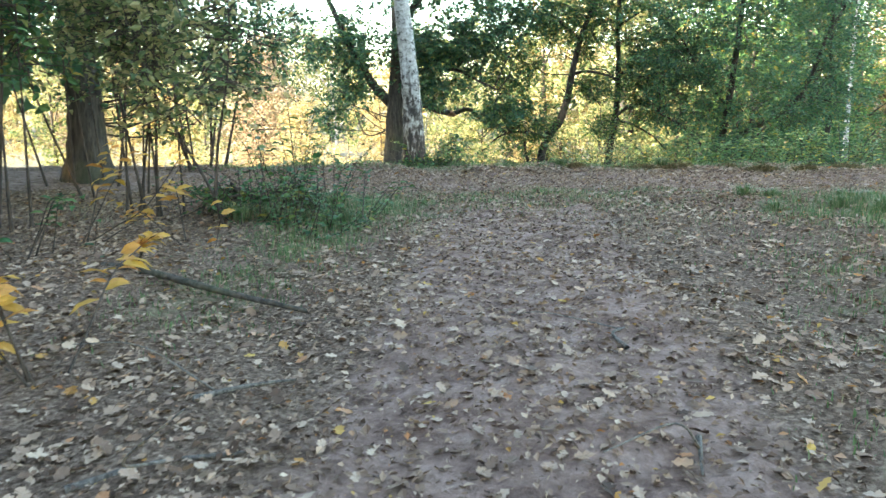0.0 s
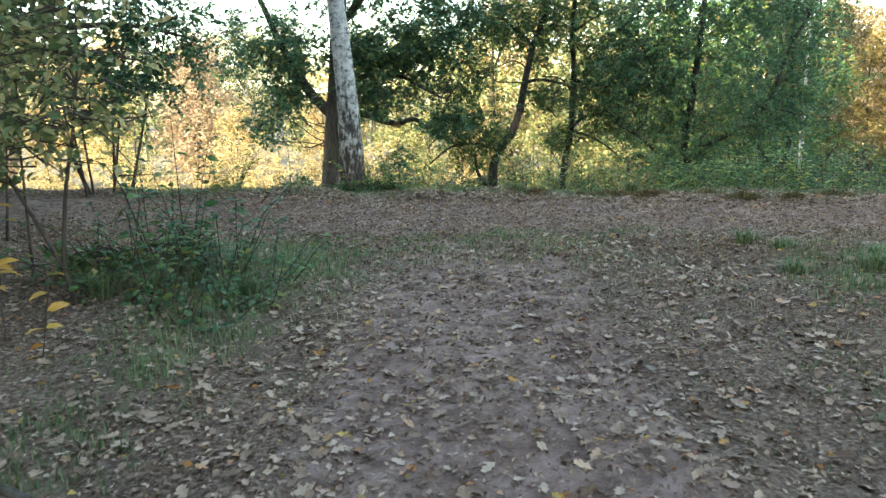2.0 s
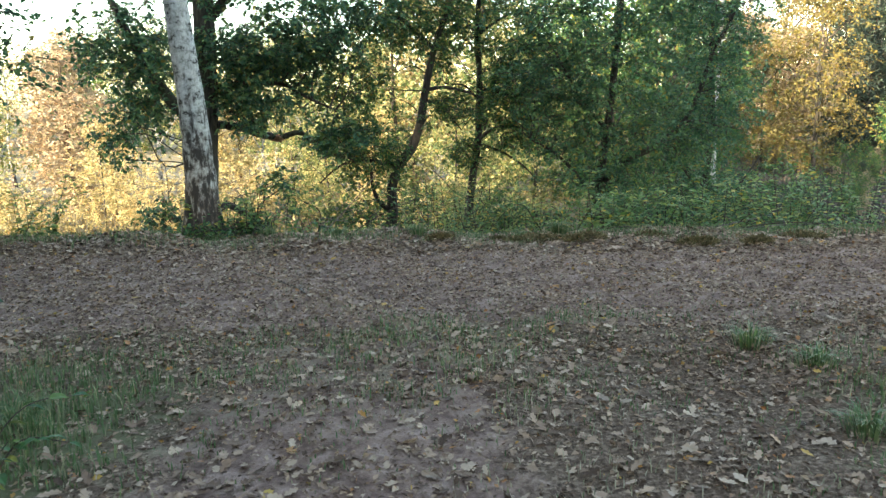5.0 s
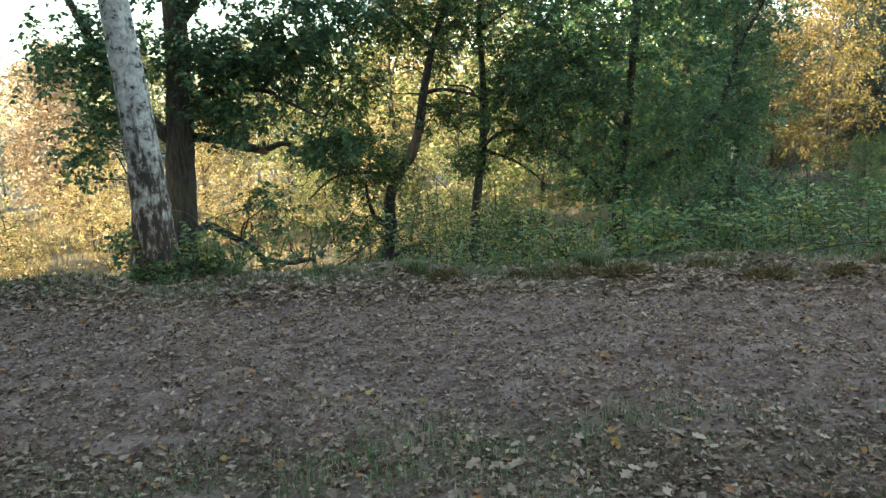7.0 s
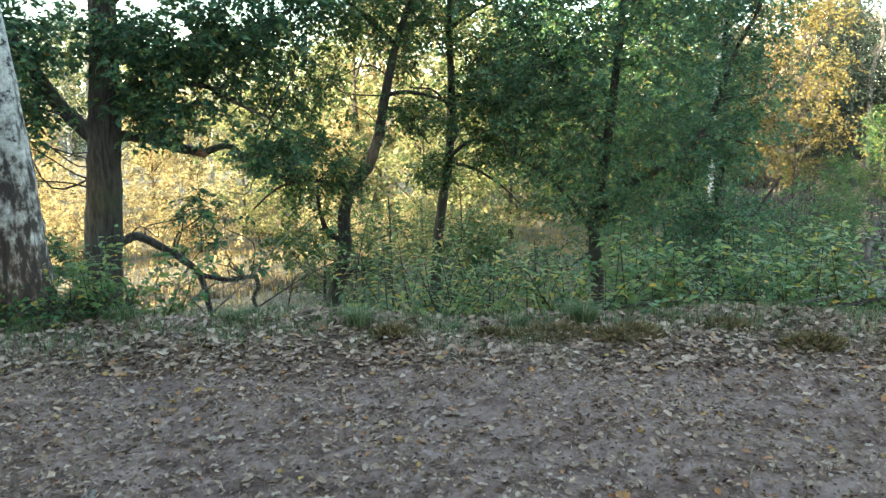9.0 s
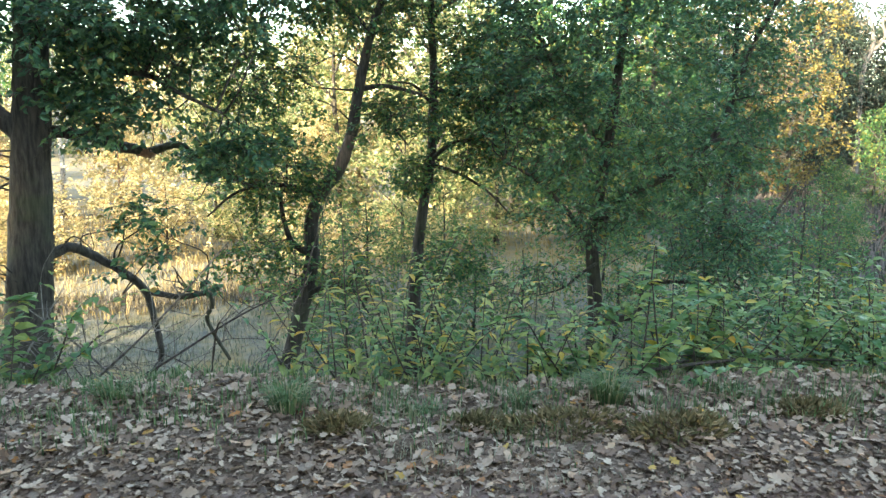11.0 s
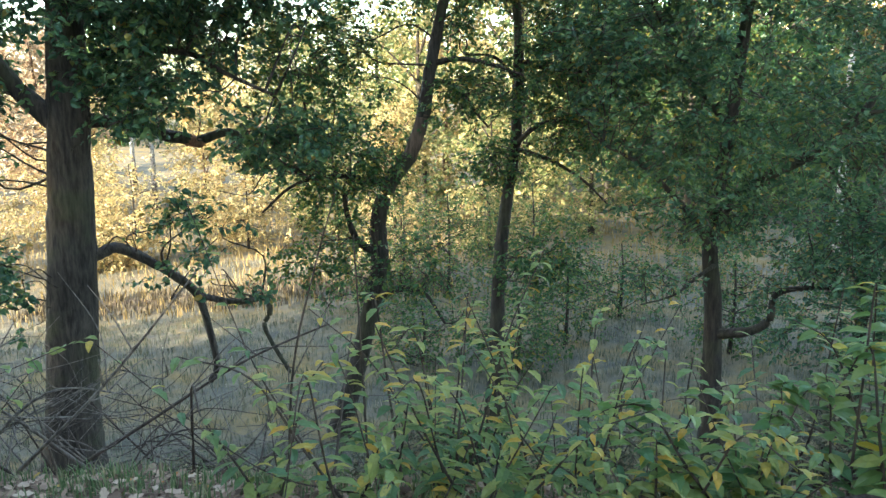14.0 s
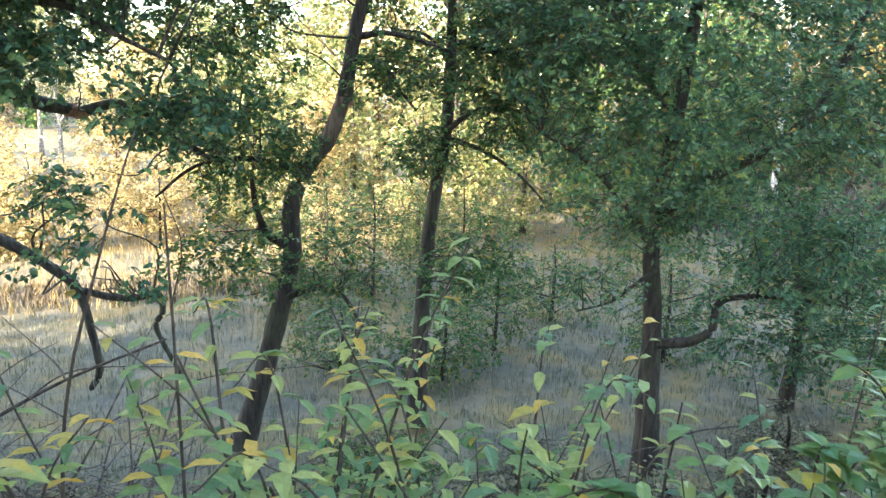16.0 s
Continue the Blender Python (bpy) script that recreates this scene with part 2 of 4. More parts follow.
def tube(path, r0, r1, sides=8, rough=0.0, flare=0.0):
    """A tapered, slightly uneven limb along a path: vertices and triangles."""
    path = np.asarray(path, float)
    n = len(path)
    way = unit(np.gradient(path, axis=0))
    ref = np.where(np.abs(way[:, 2:3]) > 0.9, np.array([[1.0, 0, 0]]), np.array([[0, 0, 1.0]]))
    u = unit(np.cross(way, ref))
    v = np.cross(way, u)
    f = np.linspace(0, 1, n)
    r = r0 + (r1 - r0) * f ** 0.9
    r = r + flare * r0 * np.exp(-f * n / 2.2)
    ang = np.linspace(0, 2 * np.pi, sides, endpoint=False)
    rr = r[:, None] * (1 + rough * rng.normal(size=(n, sides)) + rough * np.sin(3 * ang + 1.3)[None])
    ring = path[:, None] + rr[..., None] * (np.cos(ang)[None, :, None] * u[:, None] + np.sin(ang)[None, :, None] * v[:, None])
    i, j = np.meshgrid(np.arange(n - 1), np.arange(sides), indexing="ij")
    a, b = i * sides + j, i * sides + (j + 1) % sides
    c, d = a + sides, b + sides
    tris = np.concatenate([np.stack([a, b, d], -1).reshape(-1, 3), np.stack([a, d, c], -1).reshape(-1, 3)])
    tip = n * sides
    k = np.arange(sides)
    cap = np.stack([(n - 1) * sides + k, (n - 1) * sides + (k + 1) % sides, np.full(sides, tip)], -1)
    return np.vstack([ring.reshape(-1, 3), path[-1] + way[-1] * r1]), np.vstack([tris, cap])


def join(pieces):
    vs, ts, k = [], [], 0
    for v, t in pieces:
        vs.append(v)
        ts.append(np.asarray(t) + k)
        k += len(v)
    return np.vstack(vs), np.vstack(ts)


def leaf_mesh(at, way, normal, length, width, rich=False, curl=0.25):
    """Leaves from base points, directions and normals; rich: a midrib and four side points each."""
    at, way = np.asarray(at, float), unit(np.asarray(way, float))
    side = unit(np.cross(way, normal))
    up = np.cross(side, way)
    L, W = np.asarray(length)[:, None], np.asarray(width)[:, None]
    if not rich:
        v = np.stack([at, at + way * L * 0.45 + side * W * 0.5 + up * W * curl, at + way * L - up * L * 0.08, at + way * L * 0.45 - side * W * 0.5 + up * W * curl], 1)
        t = np.array([[0, 1, 2], [0, 2, 3]])
    else:
        v = np.stack([at, at + way * L * 0.5 + up * L * 0.04, at + way * L - up * L * 0.16,
                      at + way * L * 0.27 + side * W * 0.46 + up * W * curl, at + way * L * 0.66 + side * W * 0.4 + up * W * curl * 0.7,
                      at + way * L * 0.27 - side * W * 0.46 + up * W * curl, at + way * L * 0.66 - side * W * 0.4 + up * W * curl * 0.7], 1)
        t = np.array([[0, 3, 1], [3, 4, 1], [4, 2, 1], [0, 1, 5], [5, 1, 6], [6, 1, 2]])
    n, k = len(at), v.shape[1]
    return v.reshape(-1, 3), (t[None] + k * np.arange(n)[:, None, None]).reshape(-1, 3)


def lobed_mesh(at, way, normal, length, width, curl=0.06):
    """Oak leaves: a wavy outline of lobes round a midrib, slightly cupped."""
    at, way = np.asarray(at, float), unit(np.asarray(way, float))
    side = unit(np.cross(way, normal))
    up = np.cross(side, way)
    L, W = np.asarray(length)[:, None], np.asarray(width)[:, None]
    spots = ((0.16, 0.16), (0.33, 0.46), (0.47, 0.27), (0.66, 0.52), (0.80, 0.26), (0.92, 0.3))
    rows = [at, at + way * L * 0.5, at + way * L + up * L * curl]
    for sign in (1, -1):
        for f, w in spots:
            rows.append(at + way * L * f + side * (sign * w) * W + up * W * (curl * 3 * w + rng.normal(size=L.shape) * 0.05))
    v = np.stack(rows, 1)
    t = []
    for k in (3, 9):
        ring = [0, *range(k, k + 6), 2]
        t += [[1, a, b] if k == 3 else [1, b, a] for a, b in zip(ring[:-1], ring[1:])]
    t = np.array(t)
    n, k = len(at), v.shape[1]
    return v.reshape(-1, 3), (t[None] + k * np.arange(n)[:, None, None]).reshape(-1, 3)


def random_ways(n, flat=1.0):
    w = rng.normal(size=(n, 3))
    w[:, 2] *= flat
    return unit(w)


def gappy(p, scale=1.1, cut=0.42):
    """Keeps points by a rolling noise, so that crowns have gaps."""
    keep = np.array([0.5 + 0.5 * noise.noise(Vector((q[0], q[1], q[2] * 2.3)) * scale) for q in p])
    return keep > cut + rng.uniform(-0.12, 0.12, len(p))


def sprays(centres, spread, leaves, leaf, rich=False, droop=0.25, outward=None):
    """Twigs with leaves in two rows: the twigs' mesh and the leaves' mesh."""
    n = len(centres)
    ax = random_ways(n, 0.55)
    if outward is not None:
        ax = unit(ax + 0.8 * outward)
    ax[:, 2] -= droop
    ax = unit(ax)
    ln = spread * rng.uniform(0.6, 1.3, n)
    start = centres - ax * ln[:, None] * 0.5
    sd = unit(np.cross(ax, np.array([0.02, 0.03, 1.0])))
    nm = np.cross(sd, ax)
    r = 0.006 + 0.004 * spread
    a, b = start, start + ax * ln[:, None]
    tv = np.stack([a + sd * r, a - sd * r * 0.5 + nm * r, a - sd * r * 0.5 - nm * r, b], 1).reshape(-1, 3)
    tt = (np.array([[0, 1, 3], [1, 2, 3], [2, 0, 3]])[None] + 4 * np.arange(n)[:, None, None]).reshape(-1, 3)
    f = (np.arange(leaves) + 0.6) / leaves
    sign = np.where(np.arange(leaves) % 2, 1.0, -1.0)
    at = start[:, None] + ax[:, None] * (ln[:, None] * f)[..., None] + rng.normal(size=(n, leaves, 3)) * spread * 0.07
    way = ax[:, None] * 0.6 + sd[:, None] * sign[None, :, None] + rng.normal(size=(n, leaves, 3)) * 0.45
    way[..., 2] -= 0.25
    nn = nm[:, None] + rng.normal(size=(n, leaves, 3)) * 0.5
    L = leaf * rng.uniform(0.65, 1.25, n * leaves)
    lv = leaf_mesh(at.reshape(-1, 3), way.reshape(-1, 3), nn.reshape(-1, 3), L, L * rng.uniform(0.5, 0.7, n * leaves), rich)
    return (tv, tt), lv


def in_blob(centre, radii, n, shell=0.5):
    d = random_ways(n)
    r = rng.uniform(shell, 1.0, n) ** 0.6 * rng.uniform(0.7, 1.3, n)
    return np.asarray(centre) + d * r[:, None] * np.asarray(radii), d


def tree(name, label, trunk, r0, r1, limbs, blobs, bark, leaf_mat, leaf=0.1, per=11, spread=0.45, sides=14, branches=5, rich=False, group="", category="tree", cut=0.42, gap=1.1, far=False, dense=1.0):
    """A tree: trunk, each limb, inner branches, and a crown of sprays in uneven clumps.
    limbs: (points, first radius, last radius, bark); blobs: (centre, radii, number of sprays)."""
    base = Vector(trunk[0])
    root = thing(name, label, category, base, group)
    off = np.array(base)
    line = spline(trunk) - off
    v, t = tube(line, r0, r1, sides, 0.035, 0.45)
    mesh_object("trunk", v, t, bark, root, True)
    ends = [line]
    for pts, a, b, *own in limbs:
        p = spline(pts) - off
        v, t = tube(p[::3] if far and len(p) > 8 else p, a, b, 6 if far else 8, 0.05)
        mesh_object("limb", v, t, own[0] if own else bark, root, True)
        ends.append(p)
    anchor = np.vstack(ends)
    inner, tw, lf = [], [], []
    for centre, radii, count in blobs:
        c = np.asarray(centre) - off
        for k in range(branches):
            goal, _ = in_blob(c, np.asarray(radii) * 0.9, 1, 0.2)
            goal = goal[0]
            d = np.linalg.norm(anchor - goal, axis=1) + 0.8 * np.maximum(anchor[:, 2] - goal[2], -0.3)
            s = anchor[np.argmin(d)]
            span = np.linalg.norm(goal - s)
            mid1, mid2 = s + (goal - s) * 0.35 + rng.normal(size=3) * span * 0.1, s + (goal - s) * 0.7 + rng.normal(size=3) * span * 0.1
            inner.append(tube(spline([s, mid1, mid2, goal], 1 if far else 4), 0.008 + 0.007 * span, 0.005, 4 if far else 5, 0.05))
        p, d = in_blob(c, radii, int(count * dense), 0.15)
        ok = gappy(p + off, gap, cut)
        (a, b) = sprays(p[ok], spread, per, leaf, rich, outward=d[ok])
        tw.append(a)
        lf.append(b)
    if far:
        tagged(mesh_object("branch_mass", *join(inner), bark, root, True), kind="stuff")
    else:
        for v, t in inner:
            mesh_object("branch", v, t, bark, root, True)
    if tw:
        tagged(mesh_object("twig_mass", *join(tw), TWIG_BARK, root), kind="stuff")
        tagged(mesh_object("crown", *join(lf), leaf_mat, root), kind="stuff")
    return root

# ---- ground ----
FLOOR = -4.0


def edge(x):
    """The far lip of the track."""
    return 10.5 - 0.12 * x


def smooth(a, b, x):
    u = np.clip((x - a) / (b - a), 0, 1)
    return u * u * (3 - 2 * u)


def height(x, y):
    x, y = np.asarray(x, float), np.asarray(y, float)
    s = y - edge(np.clip(x, -40, 40))
    z = FLOOR * (0.85 * smooth(0.0, 8.8, s) + 0.15 * smooth(0.0, 3.0, s))
    z = z + 0.22 * np.sin(x * 0.31 + 1) * np.sin(y * 0.27) * smooth(6, 14, s)
    z = z + 5.0 * smooth(70, 170, np.hypot(x, y)) * smooth(5, 30, s) + 7 * smooth(60, 130, x) * smooth(20, 60, y)
    z = z + 0.03 * np.sin(x * 1.9) * np.sin(y * 1.3 + 0.5) + 0.02 * np.sin(x * 4.1 + y * 2.7)
    z = z + 0.025 * smooth(-1.2, -0.5, s) * smooth(0.5, -0.1, s)
    z = z + 0.12 * smooth(1.4, 3.0, np.abs(x - 0.45)) * smooth(7.2, 5.0, y)
    return z


def bell(x, y, cx, cy, rx, ry):
    return np.exp(-((x - cx) / rx) ** 2 - ((y - cy) / ry) ** 2)


def turf_at(x, y):
    t = 1.0 * bell(x, y, -1.3, 4.6, 0.75, 1.6) + 0.5 * bell(x, y, -1.25, 2.7, 0.55, 0.9) + 0.95 * bell(x, y, 3.6, 4.0, 0.9, 1.3)
    t = t + 0.55 * bell(x, y, 0.6, 5.6, 2.4, 1.0) + 0.55 * bell(x, y, 2.4, 1.2, 0.8, 2.2) + 0.45 * bell(x, y, 1.5, 6.6, 2.0, 0.5) + 0.6 * bell(x, y, -1.4, 1.1, 0.5, 1.0) + 0.6 * bell(x, y, 1.7, -0.9, 0.4, 0.7)
    return np.clip(t, 0, 1)


def soil_at(x, y):
    s = y - edge(x)
    road = smooth(-4.2, -3.4, s) * smooth(-0.75, -1.3, s)
    path = np.exp(-((x - 0.45) / 0.85) ** 4) * smooth(7.0, 5.5, y)
    return np.clip(np.maximum(road, 0.8 * path), 0, 1)


def spaced(lo, hi, near_lo, near_hi, step, grow):
    a = list(np.arange(near_lo, near_hi, step))
    d = step
    while a[-1] < hi:
        d *= grow
        a.append(a[-1] + d)
    d = step
    while a[0] > lo:
        d *= grow
        a.insert(0, a[0] - d)
    return np.array(a)


def build_ground():
    gx, gy = spaced(-600, 600, -9, 12, 0.14, 1.09), spaced(-600, 600, -5, 20, 0.14, 1.09)
    X, Y = np.meshgrid(gx, gy)
    Z = height(X, Y)
    near = (np.abs(X) < 12) & (Y > -6) & (Y < 22)
    Z = Z + np.where(near, rng.normal(size=Z.shape) * 0.009, 0)
    w, h = len(gx), len(gy)
    i, j = np.meshgrid(np.arange(h - 1), np.arange(w - 1), indexing="ij")
    a = (i * w + j).ravel()
    quads = np.stack([a, a + 1, a + w + 1, a + w], -1)
    ob = mesh_object("ground", np.stack([X, Y, Z], -1).reshape(-1, 3), quads, GROUND, smooth=True)
    s = Y - edge(np.clip(X, -40, 40))
    zones = {
        "zone_soil": soil_at(X, Y), "zone_turf": 0.6 * turf_at(X, Y),
        "zone_hay": smooth(5.0, 11.0, s) * (1 - 0.75 * bell(X, Y, -5, 29.3, 6, 1.6)),
        "zone_heath": smooth(12, 24, X) * smooth(20, 35, Y),
    }
    for key, values in zones.items():
        at = ob.data.attributes.new(key, "FLOAT", "POINT")
        at.data.foreach_set("value", values.ravel().astype(np.float32))
    tagged(ob, "trodden woodland track with leaf litter above a dry meadow", "ground", kind="structure")


build_ground()

# ---- trees beyond the track ----
tree("birch_tree", "leaning silver birch with dark cracked base at the track edge",
     [(-1.43, 11.15, -0.12), (-1.43, 11.15, 0.45), (-1.44, 11.15, 1.0), (-1.49, 11.15, 1.8), (-1.59, 11.15, 2.9), (-1.74, 11.2, 4.5), (-1.85, 11.3, 8.0)], 0.225, 0.10,
     [([(-1.68, 11.2, 4.2), (-1.6, 11.2, 5.2), (-1.2, 11.0, 6.3)], 0.05, 0.015), ([(-1.72, 11.2, 4.9), (-2.9, 11.6, 6.2), (-3.3, 11.7, 7.4)], 0.05, 0.015)],
     [((-2.2, 11.4, 7.4), (1.8, 1.8, 2.0), 260)], BIRCH_BARK, YELLOWING_LEAF, 0.06, 10, 0.5, 20)

OAK_UPPER = [([(-2.98, 18.92, 1.12), (-3.54, 18.81, 1.74), (-3.95, 18.75, 2.45), (-4.31, 18.70, 3.16), (-4.69, 18.70, 4.04), (-5.46, 18.59, 5.59)], 0.15, 0.05),
      ([(-2.76, 18.87, 1.23), (-2.16, 19.14, 1.14), (-1.74, 19.40, 0.97), (-1.42, 19.56, 0.89)], 0.10, 0.085),
      # short limb piece coloured as a sun fleck
      ([(-1.49, 19.56, 0.90), (-1.27, 19.56, 0.84)], 0.088, 0.082, SUNLIT_BARK),
      ([(-1.32, 19.56, 0.86), (-0.85, 19.67, 0.98), (-0.47, 19.72, 0.69), (0.13, 19.65, 0.37), (0.61, 19.65, 0.05)], 0.075, 0.02),
      ([(-2.81, 18.92, 1.89), (-2.05, 18.70, 2.11), (-1.11, 18.59, 2.08), (-0.67, 18.48, 1.84), (0.05, 18.37, 1.50)], 0.08, 0.02),
      ([(-2.74, 19.03, 3.38), (-1.83, 18.59, 4.26), (-0.61, 18.15, 4.81), (0.49, 17.93, 5.03)], 0.12, 0.03),
      ([(-2.71, 19.03, 4.81), (-3.81, 19.47, 6.25), (-5.02, 19.91, 7.35)], 0.11, 0.03)]
OAK_LOWER = [([(-2.93, 18.87, -0.75), (-2.72, 19.07, -0.71), (-2.54, 19.29, -0.66), (-2.24, 19.48, -0.86), (-1.81, 19.53, -1.16), (-1.52, 19.64, -1.51), (-1.37, 19.64, -2.16), (-1.31, 19.64, -2.66), (-1.43, 19.64, -2.92)], 0.10, 0.045),
      ([(-1.52, 19.64, -1.51), (-0.92, 19.58, -1.62), (-0.47, 19.52, -1.55), (-0.41, 19.52, -1.78), (-0.50, 19.52, -2.00), (-0.35, 19.45, -2.33), (-0.13, 19.39, -2.71)], 0.055, 0.03)]
tree("oak_tree", "large old oak with furrowed bark and drooping lower limb",
     [(-3.37, 18.92, -4.28), (-3.26, 18.92, -3.01), (-3.13, 18.92, -1.69), (-2.99, 18.92, -0.37), (-2.91, 18.92, 0.74), (-2.81, 18.92, 1.84), (-2.75, 18.92, 2.94), (-2.71, 19.03, 5.37), (-2.49, 19.14, 8.67)], 0.40, 0.19,
     OAK_UPPER + OAK_LOWER,
     [((-1.7, 18.6, 1.7), (1.2, 0.8, 0.45), 80), ((-4.0, 18.4, 1.6), (0.9, 0.8, 0.5), 50), ((-1.5, 18.8, 2.35), (1.6, 1.0, 0.65), 170), ((-4.0, 18.7, 2.2), (0.9, 1.0, 0.6), 50), ((-4.3, 18.59, 2.9), (1.4, 1.3, 1.0), 170), ((-1.39, 18.37, 2.83), (1.76, 1.32, 0.83), 260), ((0.16, 18.37, 3.49), (1.43, 1.32, 0.99), 190), ((-1.49, 18.48, 4.71), (2.86, 2.20, 1.43), 330),
      ((-1.83, 18.48, 1.35), (0.99, 0.77, 0.33), 70), ((-4.6, 18.81, 0.9), (1.0, 0.9, 0.7), 50), ((-1.27, 18.37, -0.04), (1.10, 0.77, 0.55), 26), ((0.16, 18.48, 0.84), (0.99, 0.88, 0.55), 80),
      ((-3.81, 18.15, -0.92), (0.66, 0.55, 0.77), 34), ((-4.80, 19.03, 6.03), (2.64, 2.42, 1.76), 300), ((-1.83, 19.25, 8.12), (3.30, 3.30, 2.20), 420), ((-0.83, 18.37, -0.98), (0.99, 0.44, 0.33), 20)],
     OAK_BARK, OAK_LEAF, 0.115, 11, 0.42, 22, 6, True, cut=0.41, gap=1.1, dense=1.7)

# first piece: a sun fleck on the trunk, painted as paler bark
BENT_MAIN = [([(1.82, 19.8, 0.55), (1.97, 19.8, 0.95), (2.05, 19.8, 1.2)], 0.11, 0.105, PALE_BARK),
      ([(2.04, 19.8, 1.15), (2.14, 19.8, 1.75), (2.25, 19.8, 2.3), (2.45, 19.8, 3.1), (2.75, 19.8, 3.9), (3.0, 19.9, 5.5), (3.1, 20, 7.5)], 0.107, 0.045),
      ([(1.32, 19.8, -0.95), (1.0, 19.7, -0.75), (0.85, 19.65, -0.35), (0.8, 19.6, 0.1)], 0.07, 0.03),
      ([(1.2, 19.8, -1.7), (1.6, 19.6, -1.5), (2.0, 19.5, -1.55), (2.3, 19.4, -2.0)], 0.06, 0.02)]
BENT_SIDE = [([(2.2, 19.8, 1.95), (2.6, 19.6, 2.0), (3.1, 19.5, 1.9), (3.5, 19.4, 1.75)], 0.05, 0.018),
      ([(2.15, 19.8, 1.7), (2.5, 19.6, 1.62), (2.75, 19.5, 1.3), (3.0, 19.5, 1.0)], 0.045, 0.015),
      ([(2.4, 19.8, 2.9), (1.8, 19.6, 3.4), (1.1, 19.4, 3.9)], 0.06, 0.02),
      ([(1.5, 19.8, 0.1), (0.8, 19.6, 0.3), (0.1, 19.5, 0.2), (-0.4, 19.4, -0.2)], 0.05, 0.015)]
tree("bent_oak", "crooked dark oak leaning over the slope with a painted sunlit patch",
     [(0.55, 19.8, -3.95), (0.85, 19.8, -2.95), (1.1, 19.8, -2.0), (1.31, 19.8, -1.1), (1.31, 19.8, -0.4), (1.48, 19.8, 0.1), (1.84, 19.8, 0.58)], 0.155, 0.11,
     BENT_MAIN + BENT_SIDE,
     [((0.8, 19.6, 0.5), (1.1, 1.0, 0.9), 169), ((0.4, 19.6, 2.1), (1.2, 1.1, 1.0), 156), ((1.6, 19.4, 3.6), (1.5, 1.3, 0.9), 234), ((2.9, 19.5, 1.5), (0.9, 0.8, 0.6), 91),
      ((0.5, 19.5, -0.9), (1.0, 0.7, 0.8), 60), ((2.6, 19.9, 6.0), (2.4, 2.2, 2.2), 429), ((1.9, 19.3, -1.2), (0.9, 0.7, 0.8), 32)],
     DARK_BARK, GREEN_LEAF, 0.088, 12, 0.4, 14, 8, cut=0.36, dense=2.1)

tree("slender_oak", "slender young oak with horizontal branches beside the bent oak",
     [(3.2, 20.5, -4.0), (3.25, 20.5, -2.4), (3.3, 20.5, -1.25), (3.42, 20.5, -0.2), (3.56, 20.5, 0.7), (3.59, 20.5, 1.6), (3.6, 20.5, 2.4), (3.55, 20.5, 3.2), (3.6, 20.5, 4.5), (3.7, 20.6, 7.0)], 0.13, 0.05,
     [([(3.57, 20.45, 0.7), (3.9, 20.3, 0.98), (4.3, 20.2, 1.05), (4.9, 20.1, 0.95)], 0.05, 0.015),
      ([(3.55, 20.45, 0.6), (4.1, 20.3, 0.42), (4.6, 20.1, 0.1), (5.0, 20.0, -0.3)], 0.045, 0.012),
      ([(3.6, 20.45, 2.0), (4.2, 20.3, 1.85), (4.8, 20.2, 1.8), (5.3, 20.1, 1.85)], 0.05, 0.015),
      ([(3.58, 20.45, 1.7), (3.2, 20.3, 2.05), (2.7, 20.2, 2.1)], 0.04, 0.015),
      ([(3.57, 20.45, 3.3), (4.0, 20.3, 3.6), (4.6, 20.2, 3.9)], 0.05, 0.015)],
     [((4.5, 20.1, 1.9), (1.3, 1.0, 0.8), 190), ((2.9, 20.2, 2.9), (1.0, 0.9, 0.8), 110), ((4.6, 20.2, 2.7), (1.2, 1.0, 0.8), 170), ((3.4, 20.2, 4.0), (1.4, 1.2, 0.9), 170), ((4.5, 20.2, 0.9), (0.9, 0.8, 0.6), 90), ((3.2, 20.2, 0.4), (0.6, 0.6, 0.5), 40), ((3.6, 20.6, 6.2), (2.0, 2.0, 1.6), 240), ((3.9, 20.0, -1.2), (0.9, 0.8, 0.6), 70)],
     DARK_BARK, GREEN_LEAF, 0.088, 12, 0.4, 14, 7, cut=0.36, dense=2.0)

